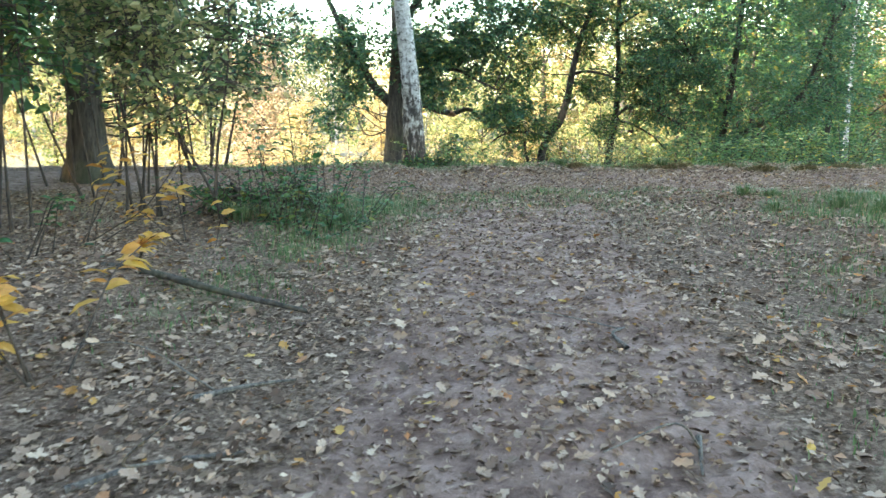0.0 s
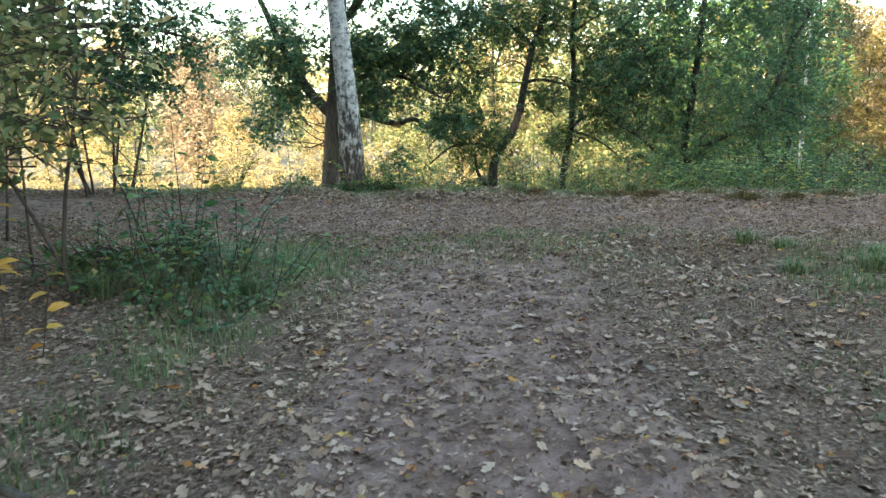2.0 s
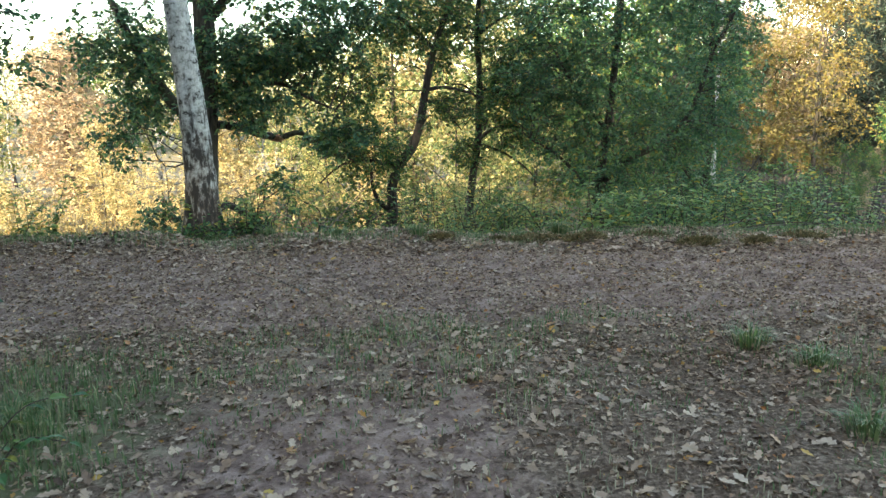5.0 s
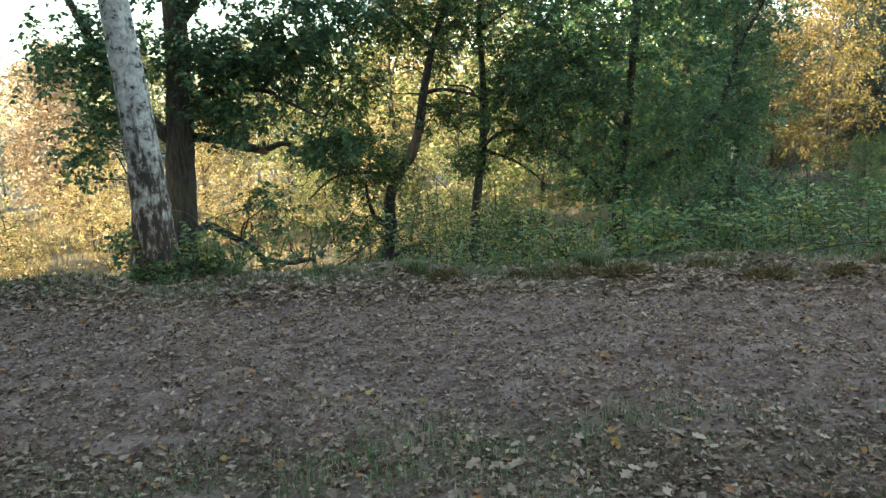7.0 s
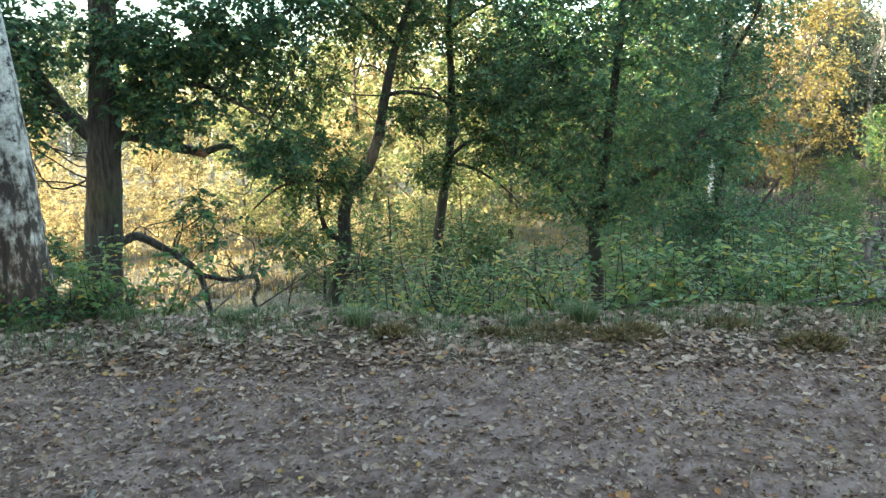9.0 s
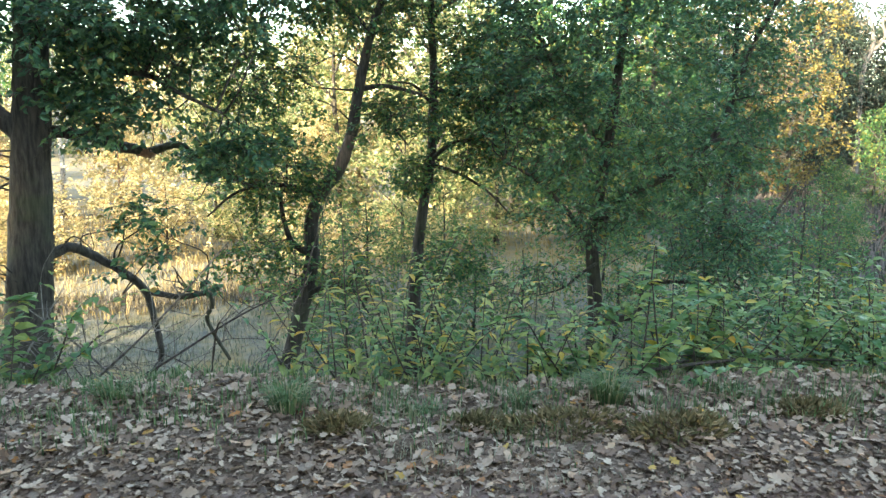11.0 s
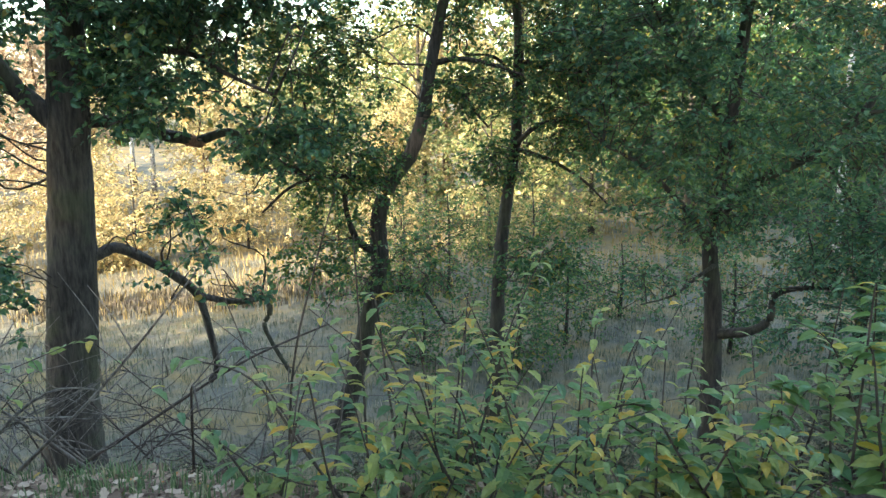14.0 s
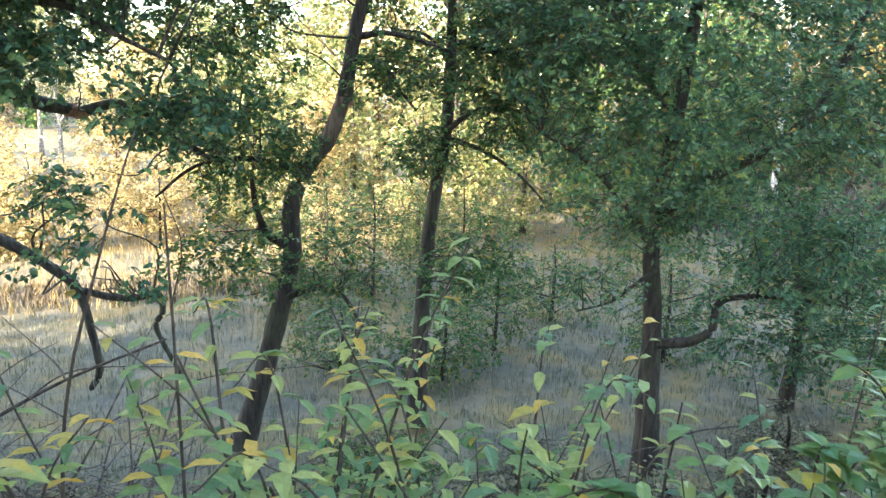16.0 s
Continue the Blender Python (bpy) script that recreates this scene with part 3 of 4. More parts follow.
tree("spreading_oak", "dense dark green spreading oak on the lower slope",
     [(6.35, 18.7, -4.05), (6.28, 18.7, -2.9), (6.27, 18.7, -2.2), (6.24, 18.7, -1.55), (6.15, 18.7, -0.7), (6.25, 18.7, 0.3), (6.4, 18.7, 1.5), (6.6, 18.8, 3.5), (6.8, 18.9, 6.5)], 0.17, 0.06,
     [([(6.2, 18.65, -0.85), (5.78, 18.5, -0.28), (5.38, 18.4, 0.14), (4.96, 18.3, 0.5), (4.4, 18.2, 0.8)], 0.06, 0.02),
      ([(6.2, 18.6, -1.0), (5.9, 18.4, -1.1), (5.5, 18.3, -1.35), (5.0, 18.2, -1.45)], 0.035, 0.01),
      ([(6.3, 18.6, -2.05), (6.7, 18.4, -1.95), (6.92, 18.3, -1.75), (7.0, 18.3, -1.38), (7.6, 18.2, -1.28), (8.7, 18.1, -1.4)], 0.085, 0.02),
      ([(6.2, 18.7, -0.3), (6.8, 18.5, 0.25), (7.6, 18.4, 0.7), (8.25, 18.4, 1.4), (8.7, 18.4, 2.7), (9.15, 18.4, 3.6), (9.5, 18.4, 5.0)], 0.09, 0.03),
      ([(7.6, 18.4, 0.7), (8.0, 18.3, 1.1), (8.4, 18.2, 1.15), (8.9, 18.1, 1.0)], 0.05, 0.015),
      ([(6.3, 18.7, 1.0), (5.6, 18.4, 1.7), (5.0, 18.2, 2.6)], 0.05, 0.02)],
     [((4.7, 18.3, 2.0), (1.1, 1.0, 0.9), 150), ((5.3, 18.3, 0.9), (1.3, 1.2, 0.8), 161), ((7.4, 18.2, 0.9), (1.7, 1.3, 1.0), 238), ((6.3, 18.2, 2.2), (2.2, 1.4, 1.0), 294), ((8.9, 18.4, 1.9), (1.2, 1.2, 1.3), 168), ((5.2, 18.3, 3.4), (1.6, 1.2, 1.0), 230),
      ((7.3, 18.2, 3.7), (2.0, 1.4, 1.0), 238), ((6.0, 18.1, -0.1), (1.4, 1.0, 0.5), 105), ((8.3, 18.1, -0.6), (1.4, 1.0, 0.7), 126), ((7.6, 18.0, -1.1), (1.3, 0.8, 0.4), 56), ((6.8, 18.8, 5.6), (2.8, 2.4, 1.8), 301), ((9.3, 18.5, 3.9), (1.2, 1.2, 1.0), 98), ((5.3, 18.1, -1.1), (0.6, 0.5, 0.3), 21)],
     DARK_BARK, OAK_LEAF, 0.1, 12, 0.45, 14, 8, cut=0.41, gap=1.2, dense=1.5)

tree("young_oak", "bushy young oak full of dark green leaves",
     [(9.6, 20.5, -4.05), (9.7, 20.5, -2.5), (9.6, 20.5, -1.0), (9.8, 20.5, 0.8), (9.7, 20.6, 3.0), (9.8, 20.6, 5.0)], 0.12, 0.04,
     [([(9.65, 20.5, -1.5), (10.3, 20.2, -0.8), (10.9, 20.0, 0.2)], 0.05, 0.02), ([(9.65, 20.5, -0.8), (9.0, 20.2, -0.2), (8.4, 20.0, 0.6)], 0.05, 0.02)],
     [((9.2, 20.2, -0.8), (1.1, 1.2, 0.9), 200), ((9.4, 20.3, 1.0), (1.2, 1.4, 1.1), 220), ((9.6, 20.4, 3.2), (1.5, 1.4, 1.4), 240), ((9.2, 19.8, -2.4), (1.9, 1.3, 0.8), 200)],
     DARK_BARK, OAK_LEAF, 0.1, 12, 0.45, 10, 6, cut=0.4, gap=1.2, dense=1.6)

tree("slim_birch", "slim white birch trunk among green bushes",
     [(13.3, 27.5, -4.0), (13.32, 27.5, -2.0), (13.28, 27.5, 0.5), (13.3, 27.5, 3.0), (13.4, 27.5, 8.0)], 0.12, 0.05, [],
     [((13.3, 27.5, 5.5), (1.8, 1.8, 2.5), 300)], BIRCH_BARK, GREEN_LEAF, 0.09, 10, 0.5, 12, 5)

# ---- wood beside the path ----
tree("old_oak", "broad dark oak trunk in the wood beside the path",
     [(-6.4, 8.7, 0.0), (-6.35, 8.7, 1.2), (-6.4, 8.7, 2.6), (-6.3, 8.7, 4.5), (-6.4, 8.8, 8.0)], 0.30, 0.14,
     [([(-6.35, 8.7, 2.2), (-5.6, 8.9, 2.9), (-4.9, 9.2, 3.2), (-4.3, 9.4, 3.1)], 0.08, 0.02), ([(-6.35, 8.7, 1.9), (-5.6, 9.6, 2.4), (-4.7, 10.6, 2.6), (-3.8, 11.2, 2.4)], 0.07, 0.02), ([(-6.35, 8.7, 3.0), (-7.4, 8.3, 4.0), (-8.2, 8.0, 5.0)], 0.1, 0.03)],
     [((-5.2, 9.3, 3.0), (1.1, 1.0, 0.7), 90), ((-6.2, 8.0, 2.8), (1.6, 1.4, 0.7), 90), ((-7.5, 8.0, 4.6), (2.5, 2.4, 1.6), 300), ((-6.4, 8.8, 7.0), (3, 3, 2.2), 420), ((-5.8, 9.0, 1.4), (1.0, 0.9, 0.5), 50), ((-4.3, 10.9, 2.4), (1.2, 1.0, 0.9), 230), ((-4.9, 10.4, 1.5), (0.9, 0.9, 0.6), 110)],
     OAK_BARK, OAK_LEAF, 0.1, 11, 0.42, 18, 6)


tree("roadside_tree", "dark slender tree trunk standing at the track edge",
     [(7.25, 10.0, -0.05), (7.22, 10.0, 1.0), (7.27, 10.0, 2.2), (7.3, 10.0, 4.0), (7.2, 10.1, 7.0)], 0.13, 0.06, [([(7.27, 10.0, 3.0), (8.0, 9.8, 3.9), (8.6, 9.6, 4.8)], 0.05, 0.02)],
     [((7.4, 10.0, 6.2), (2.0, 2.0, 1.8), 280)], DARK_BARK, GREEN_LEAF, 0.09, 10, 0.5, 12, 5)


def sapling(label, base, stems, mat, leaf, count, group="saplings"):
    """A clump of thin bare stems with a thin crown."""
    root = thing("sapling", label, "sapling", base, group)
    tw, lf = [], []
    for pts, r in stems:
        p = spline(pts, 5)
        v, t = tube(p, r, r * 0.3, 6, 0.06, 0.3)
        mesh_object("stem", v, t, TWIG_BARK, root, True)
        k = rng.integers(len(p) // 2, len(p), count)
        side = random_ways(count, 0.3)
        reach = rng.uniform(0.1, 0.55, count)[:, None]
        c = p[k] + side * reach
        a = p[k]
        (x, y) = sprays(c, 0.38, 7, leaf, True, 0.15, side)
        tw.append(x)
        lf.append(y)
        tw += [tube(np.stack([u, (u + w) / 2 + np.array([0, 0, 0.04]), w]), 0.006, 0.003, 4) for u, w in zip(a[::3], c[::3])]
    tagged(mesh_object("twig_mass", *join(tw), TWIG_BARK, root), kind="stuff")
    tagged(mesh_object("foliage", *join(lf), mat, root), kind="stuff")
    return root


def stems_for(n, spread, tall, r, lean=(0, 0)):
    out = []
    for k in range(n):
        a = rng.uniform(0, 6.28)
        b = np.array([math.cos(a), math.sin(a), 0]) * spread * rng.uniform(0.2, 1)
        h = tall * rng.uniform(0.75, 1.1)
        tip = b * 2.2 + np.array([lean[0], lean[1], 0]) + rng.normal(size=3) * 0.3
        out.append(([b, b + (tip - b) * 0.3 + [0, 0, h * 0.33], b + (tip - b) * 0.6 + [0, 0, h * 0.68], tip * [1, 1, 0] + [0, 0, h]], r * rng.uniform(0.7, 1.2)))
    return out


sapling("clump of thin bare saplings with small green leaves", (-3.1, 4.05, 0.1), stems_for(8, 0.3, 3.0, 0.013), YELLOWING_LEAF, 0.075, 60)
sapling("forked dark sapling with sparse green leaves", (-2.2, 3.55, 0.08),
        [([(0, 0, 0), (-0.08, 0, 0.3), (-0.36, 0.05, 0.8), (-0.62, 0.05, 1.35), (-0.8, 0.1, 2.1)], 0.017), ([(-0.06, 0, 0.2), (0.0, 0, 0.7), (0.1, 0, 1.15), (0.16, 0.02, 1.6), (0.15, 0.1, 2.2)], 0.016)], YELLOWING_LEAF, 0.08, 90)
sapling("clump of thin bare saplings with small green leaves", (-4.2, 5.6, 0.12), stems_for(5, 0.5, 3.2, 0.014), YELLOWING_LEAF, 0.088, 57)
sapling("clump of thin bare saplings with small green leaves", (-3.9, 3.2, 0.12), stems_for(3, 0.3, 2.8, 0.016), GREEN_LEAF, 0.094, 57)
sapling("clump of thin bare saplings with small green leaves", (-5.4, 7.0, 0.12), stems_for(4, 0.6, 3.4, 0.016), GREEN_LEAF, 0.094, 64)
sapling("clump of thin bare saplings with small green leaves", (-4.9, 3.9, 0.12), stems_for(5, 0.5, 3.2, 0.016), GREEN_LEAF, 0.09, 70)
sapling("leafy young oak saplings at the wood edge", (-5.3, 10.6, 0.0), stems_for(6, 0.5, 3.6, 0.025), OAK_LEAF, 0.099, 68)


def shrub(name, label, base, stems, tall, spread, mat, leaf, per, group, single=False, lean=(0, 0), bare=0.15):
    """Upright stems with leaves in two rows; single: every leaf a mesh of its own."""
    root = thing(name, label, "shrub", base, group)
    lf = []
    protos = []
    if single:
        for k in range(5):
            v, t = leaf_mesh(np.zeros((1, 3)), np.array([[1.0, 0, -0.05]]), np.array([[0, 0.12 * (k - 2), 1.0]]), [1.0], [0.36 + 0.025 * k], True, 0.1 + 0.03 * k)
            protos.append((v, t))
    meshes = []
    for k, (pts, r) in enumerate(stems_for(stems, spread, tall, 0.0065, lean)):
        p = spline(pts, 6)
        v, t = tube(p, r, r * 0.35, 6, 0.03)
        stem = mesh_object("stem", v, t, TWIG_BARK, root, True)
        n = per + int(rng.integers(-2, 3))
        f = np.linspace(bare, 1.0, n)
        idx = np.clip((f * (len(p) - 1)).astype(int), 0, len(p) - 1)
        turn = rng.uniform(0, 6.28) + np.arange(n) * math.pi + rng.normal(size=n) * 0.5
        way = np.stack([np.cos(turn), np.sin(turn), rng.uniform(-0.35, 0.35, n)], -1)
        size = leaf * rng.uniform(0.65, 1.2, n) * (1.1 - 0.35 * f)
        if single:
            for q, w, s in zip(p[idx], way, size):
                if len(meshes) < 5:
                    pv, pt = protos[len(meshes)]
                    one = mesh_object("leaf", pv, pt, mat, stem)
                    meshes.append(one.data)
                else:
                    one = new("leaf", meshes[int(rng.integers(5))])
                    one.parent = stem
                one.matrix_basis = Matrix.LocRotScale(q, Vector(w).to_track_quat("X", "Z"), (s, s, s))
        else:
            lf.append(leaf_mesh(p[idx], way, np.array([0, 0, 1.0]) + rng.normal(size=(n, 3)) * 0.3, size, size * rng.uniform(0.42, 0.58, n), True, 0.15))
    if lf:
        tagged(mesh_object("foliage", *join(lf), mat, root), kind="stuff")
    return root


# leaves of single meshes take their tone from the object
def object_leaf(name, stops):
    m = leaf_material(name, stops, 0.4, 0.4)
    n, l = m.node_tree.nodes, m.node_tree.links
    info = n.new("ShaderNodeObjectInfo")
    r = next(x for x in n if x.type == "VALTORGB")
    l.new(info.outputs["Random"], r.inputs[0])
    return m


SINGLE_LEAF = object_leaf("cherry_leaf", [(0, (0.07, 0.15, 0.07)), (0.45, (0.18, 0.25, 0.075)), (0.8, (0.33, 0.34, 0.10)), (0.9, (0.40, 0.30, 0.06)), (1, (0.52, 0.30, 0.05))])


def on_ground(x, y, sink=0.02):
    return (x, y, float(height(x, y)) - sink)


EDGE_LABEL = "upright leafy shrub with green and yellowing leaves on the bank"
for x, y, n, h in [(1.9, 11.0, 6, 0.42), (2.6, 11.0, 6, 0.42), (3.1, 11.05, 6, 0.5), (1.35, 11.2, 5, 0.55), (1.7, 11.25, 6, 0.68), (2.05, 11.35, 7, 0.82), (2.45, 11.35, 7, 0.78), (2.8, 11.3, 6, 0.62), (2.0, 11.75, 6, 0.85)]:
    shrub("shrub", EDGE_LABEL, on_ground(x, y - 0.3), n, h, 0.2, SINGLE_LEAF, 0.105, 22, "shrubs on the bank", True)
shrub("shrub", "tall single shrub stem with stacked green leaves", on_ground(1.94, 11.0), 1, 1.2, 0.02, SINGLE_LEAF, 0.085, 30, "shrubs on the bank", True, bare=0.3)
shrub("shrub", "tall single shrub stem with stacked green leaves", on_ground(2.24, 11.05), 1, 1.22, 0.02, SINGLE_LEAF, 0.085, 30, "shrubs on the bank", True, bare=0.3)
for x, y, h in [(1.42, 11.15, 1.25), (2.95, 11.3, 0.95), (3.45, 11.3, 1.0)]:
    shrub("shrub", "tall single shrub stem with stacked green leaves", on_ground(x, y), 1, h, 0.03, SINGLE_LEAF, 0.085, 24, "shrubs on the bank", True, bare=0.45)
BANK_SHRUBS = [(3.25, 11.15, 7, 0.5), (3.7, 11.0, 8, 0.6), (4.2, 11.15, 9, 0.62), (4.9, 10.9, 10, 0.6), (5.5, 11.0, 12, 0.8), (6.1, 10.8, 12, 0.85), (6.7, 11.0, 12, 0.8), (-0.95, 11.5, 10, 0.7), (-0.55, 11.45, 8, 0.55), (2.6, 12.2, 6, 0.5), (1.7, 12.3, 5, 0.4), (4.5, 12.0, 7, 0.5), (5.4, 12.4, 10, 0.8)]
SLOPE_SHRUBS = [(-3.6, 11.6, 9, 0.6), (7.3, 11.2, 12, 0.9), (6.5, 12.6, 11, 0.9), (7.9, 10.9, 12, 0.8), (8.5, 11.3, 12, 0.9), (3.05, 10.95, 8, 0.45), (4.0, 11.4, 10, 0.6), (4.65, 11.4, 11, 0.7), (5.2, 11.4, 12, 0.8), (5.9, 11.5, 12, 0.9), (9.3, 11.0, 12, 0.8), (-1.3, 11.75, 9, 0.6)]
for x, y, n, h in BANK_SHRUBS + SLOPE_SHRUBS:
    shrub("shrub", EDGE_LABEL, on_ground(x, y - 0.3), n, h, 0.3, SHRUB_LEAF, 0.11, 36, "shrubs on the bank", bare=0.08)
for x, y, n, h, lx in [(-1.6, -0.1, 5, 0.42, 0.05), (-2.8, 2.4, 4, 0.72, 0.15), (-2.15, 2.75, 3, 0.5, 0.2), (-2.0, 1.6, 3, 0.24, 0.1)]:
    shrub("yellow_shrub", "small shrub with large yellow autumn leaves", on_ground(x, y), n, h, 0.12, YELLOW_LEAF, 0.135, 12, "yellow shrubs", False, (lx, 0), 0.55)
shrub("bramble", "low bramble with broad green leaves", on_ground(-2.9, 2.0), 6, 0.4, 0.2, GREEN_LEAF, 0.11, 9, "yellow shrubs", False, (0.2, 0), 0.4)


def low_bush(label, at, radii, count, mat, leaf, group):
    o = on_ground(*at)
    c = (o[0], o[1], o[2] + radii[2] * 0.8)
    return tree("bush", label, [o, (o[0] + 0.05, o[1], o[2] + radii[2]), (o[0], o[1], o[2] + radii[2] * 1.6)], 0.04, 0.015, [], [(c, radii, count)], DARK_BARK, mat, leaf, 10, 0.4, 6, 12, group=group, category="bush", cut=0.28, far=True, dense=1.4)


for x, y, r, h, k in [(6.4, 13.6, 0.9, 0.5, 130), (7.4, 12.8, 1.0, 0.7, 170), (8.2, 11.9, 0.8, 0.5, 120), (10.2, 12.0, 1.0, 0.6, 140), (7.8, 15.0, 1.3, 0.9, 200), (9.3, 15.8, 1.5, 1.1, 220), (9.0, 13.2, 1.0, 0.7, 150), (2.6, 17.6, 0.8, 0.6, 90), (11.0, 16.5, 1.5, 1.3, 220),
                      (3.9, 22.5, 1.3, 1.0, 160), (5.2, 24.0, 1.5, 1.2, 160), (11.8, 13.5, 1.2, 0.8, 150), (-4.4, 14.5, 0.8, 0.5, 80), (8.5, 23.0, 1.6, 1.3, 180), (2.0, 23.0, 1.2, 0.8, 120), (7.0, 26.0, 1.6, 1.2, 160), (0.8, 26.5, 1.6, 1.4, 190), (2.8, 27.5, 2.0, 1.8, 240), (5.2, 28.5, 2.2, 1.9, 260), (1.6, 30.5, 1.9, 1.6, 190), (11.0, 30.0, 2.4, 2.0, 260), (14.0, 28.0, 2.4, 2.2, 260), (12.2, 21.5, 1.8, 2.4, 420), (14.2, 23.5, 1.8, 2.2, 340), (10.9, 18.6, 1.3, 1.5, 220)]:
    low_bush("green undergrowth bush on the slope", (x, y), (r, r * 0.8, h), k, GREEN_LEAF, 0.085, "undergrowth")
for x, y, r, h, k in [(1.4, 15.2, 0.5, 0.3, 50), (3.3, 16.2, 0.7, 0.4, 80), (4.6, 15.4, 0.6, 0.35, 70), (5.6, 16.6, 0.8, 0.4, 90), (7.2, 17.2, 0.7, 0.4, 80), (2.3, 19.0, 0.7, 0.4, 80), (4.5, 18.2, 0.8, 0.5, 90), (8.4, 18.6, 0.9, 0.5, 100), (-0.8, 16.8, 0.6, 0.3, 60)]:
    low_bush("low greyish straw-coloured bush in the valley grass", (x, y), (r, r * 0.8, h), k, TUSSOCK, 0.075, "valley undergrowth")
for x, y, r, h, k in [(-1.95, 4.85, 0.3, 0.18, 30), (-2.35, 4.2, 0.4, 0.18, 40)]:
    low_bush("dark green leafy bush in the grass beside the path", (x, y), (r, r * 0.8, h), k, GREEN_LEAF, 0.06, "bushes in the grass")
shrub("shrub", "small sapling with broad green leaves in the grass", on_ground(-1.78, 4.3), 6, 1.15, 0.16, GREEN_LEAF, 0.12, 15, "saplings in the grass", bare=0.3)
shrub("shrub", "small sapling with broad green leaves in the grass", on_ground(-1.45, 4.5), 5, 0.7, 0.14, GREEN_LEAF, 0.11, 16, "saplings in the grass", bare=0.3)
shrub("shrub", "small sapling with broad green leaves in the grass", on_ground(-2.0, 4.0), 5, 0.6, 0.2, GREEN_LEAF, 0.11, 16, "saplings in the grass", bare=0.2)
shrub("shrub", "small sapling with broad green leaves in the grass", on_ground(-2.2, 4.9), 6, 0.8, 0.2, GREEN_LEAF, 0.11, 16, "saplings in the grass", bare=0.2)
for x, y, n, h in [(-1.25, 3.7, 7, 0.42), (-1.6, 3.5, 8, 0.5), (-1.15, 4.2, 7, 0.4), (-1.5, 4.15, 8, 0.55), (-1.9, 3.6, 7, 0.5), (-1.35, 3.2, 6, 0.3)]:
    shrub("shrub", "low leafy green plant in the grass beside the path", on_ground(x, y), n, h, 0.2, GREEN_LEAF, 0.085, 18, "saplings in the grass", bare=0.1)
for x, y in [(-1.05, 10.9), (-1.35, 10.75), (-0.7, 11.0)]:
    low_bush("low dark green plants at the foot of the birch", (x, y), (0.3, 0.22, 0.1), 36, GREEN_LEAF, 0.06, "plants at the birch foot")
for x, y, r, h, k in [(-12.5, 32.0, 2.2, 1.5, 260), (-15.5, 36.0, 2.4, 1.8, 260), (-8.5, 33.5, 1.6, 1.0, 150), (-18.5, 33.0, 2.2, 1.7, 220), (-5.5, 38.0, 1.6, 1.0, 140), (-7.6, 34.0, 2.4, 2.2, 300), (-4.2, 36.0, 2.2, 2.2, 260), (-11.2, 37.0, 2.6, 2.4, 300), (1.5, 33.0, 1.8, 1.4, 170), (5.0, 35.5, 2.0, 1.5, 190)]:
    low_bush("golden yellow autumn bush in the meadow", (x, y), (r, r * 0.8, h), k, GOLD_LEAF, 0.13, "golden bushes")


# ---- far trees: a few kinds, repeated ----
def far_kind(name, label, mat, tall, wide, at, bark=DARK_BARK, count=600, leaf=0.28, low=0.06, per=9):
    o = np.array(on_ground(*at))
    blobs = []
    for k in range(9):
        f = low + (0.95 - low) * (k + 0.5) / 9
        a = k * 2.4
        w = wide * (0.55 + 0.6 * math.sin(math.pi * min(1, f)))
        blobs.append((o + np.array([math.cos(a) * w * 0.45, math.sin(a) * w * 0.45, tall * f]), (w * 0.62, w * 0.62, tall * 0.13), count // 9))
    limbs = []
    for k in range(4):
        a, f = k * 1.7, 0.3 + 0.12 * k
        limbs.append(([o + [0, 0, tall * f], o + [math.cos(a) * wide * 0.35, math.sin(a) * wide * 0.35, tall * (f + 0.1)], o + [math.cos(a) * wide * 0.75, math.sin(a) * wide * 0.75, tall * (f + 0.2)]], tall * 0.007, tall * 0.002))
    trunk = [o, o + [0.1, 0, tall * 0.3], o + [-0.1, 0.1, tall * 0.6], o + [0, 0, tall * 0.93]]
    return tree(name, label, trunk, tall * 0.013, tall * 0.004, limbs, blobs, bark, mat, leaf, per, 0.9, 8, 2, group="trees of the far wood", cut=0.34, gap=0.5, far=True)


def place(proto, x, y, size):
    z = float(height(x, y)) - 0.05
    return copy_thing(proto, Matrix.LocRotScale((x, y, z), Euler((0, 0, rng.uniform(0, 6.28))), (size, size, size * rng.uniform(0.92, 1.1))))


gold = far_kind("autumn_tree", "golden autumn tree in sunlight beyond the meadow", GOLD_LEAF, 10.5, 2.9, (-22, 47), PALE_BARK)
lime = far_kind("autumn_tree", "yellow-green tree turning in autumn beyond the meadow", YELLOWING_LEAF, 11.5, 3.2, (2.5, 43))
green = far_kind("broadleaf_tree", "green broadleaf tree of the far wood", GREEN_LEAF, 12.0, 3.4, (12, 46))
rust = far_kind("autumn_tree", "rust-brown autumn tree beyond the meadow", RUST_LEAF, 9.5, 2.8, (-15.5, 45), PALE_BARK)
pine = far_kind("conifer_tree", "dark conifer on the far hillside", CONIFER_LEAF, 14.0, 2.4, (47, 74), DARK_BARK, 900, 0.24, 0.08)
white = far_kind("birch_tree", "white-stemmed birch with yellow leaves beyond the meadow", YELLOWING_LEAF, 11.0, 2.0, (-11.5, 48), BIRCH_BARK, 380, 0.16, 0.4)
amber = far_kind("autumn_tree", "amber autumn tree at the foot of the far hillside", AMBER_LEAF, 10.5, 3.0, (32, 58), DARK_BARK, 900, 0.2)
KINDS = {"a": amber, "g": gold, "l": lime, "n": green, "r": rust, "p": pine, "w": white}
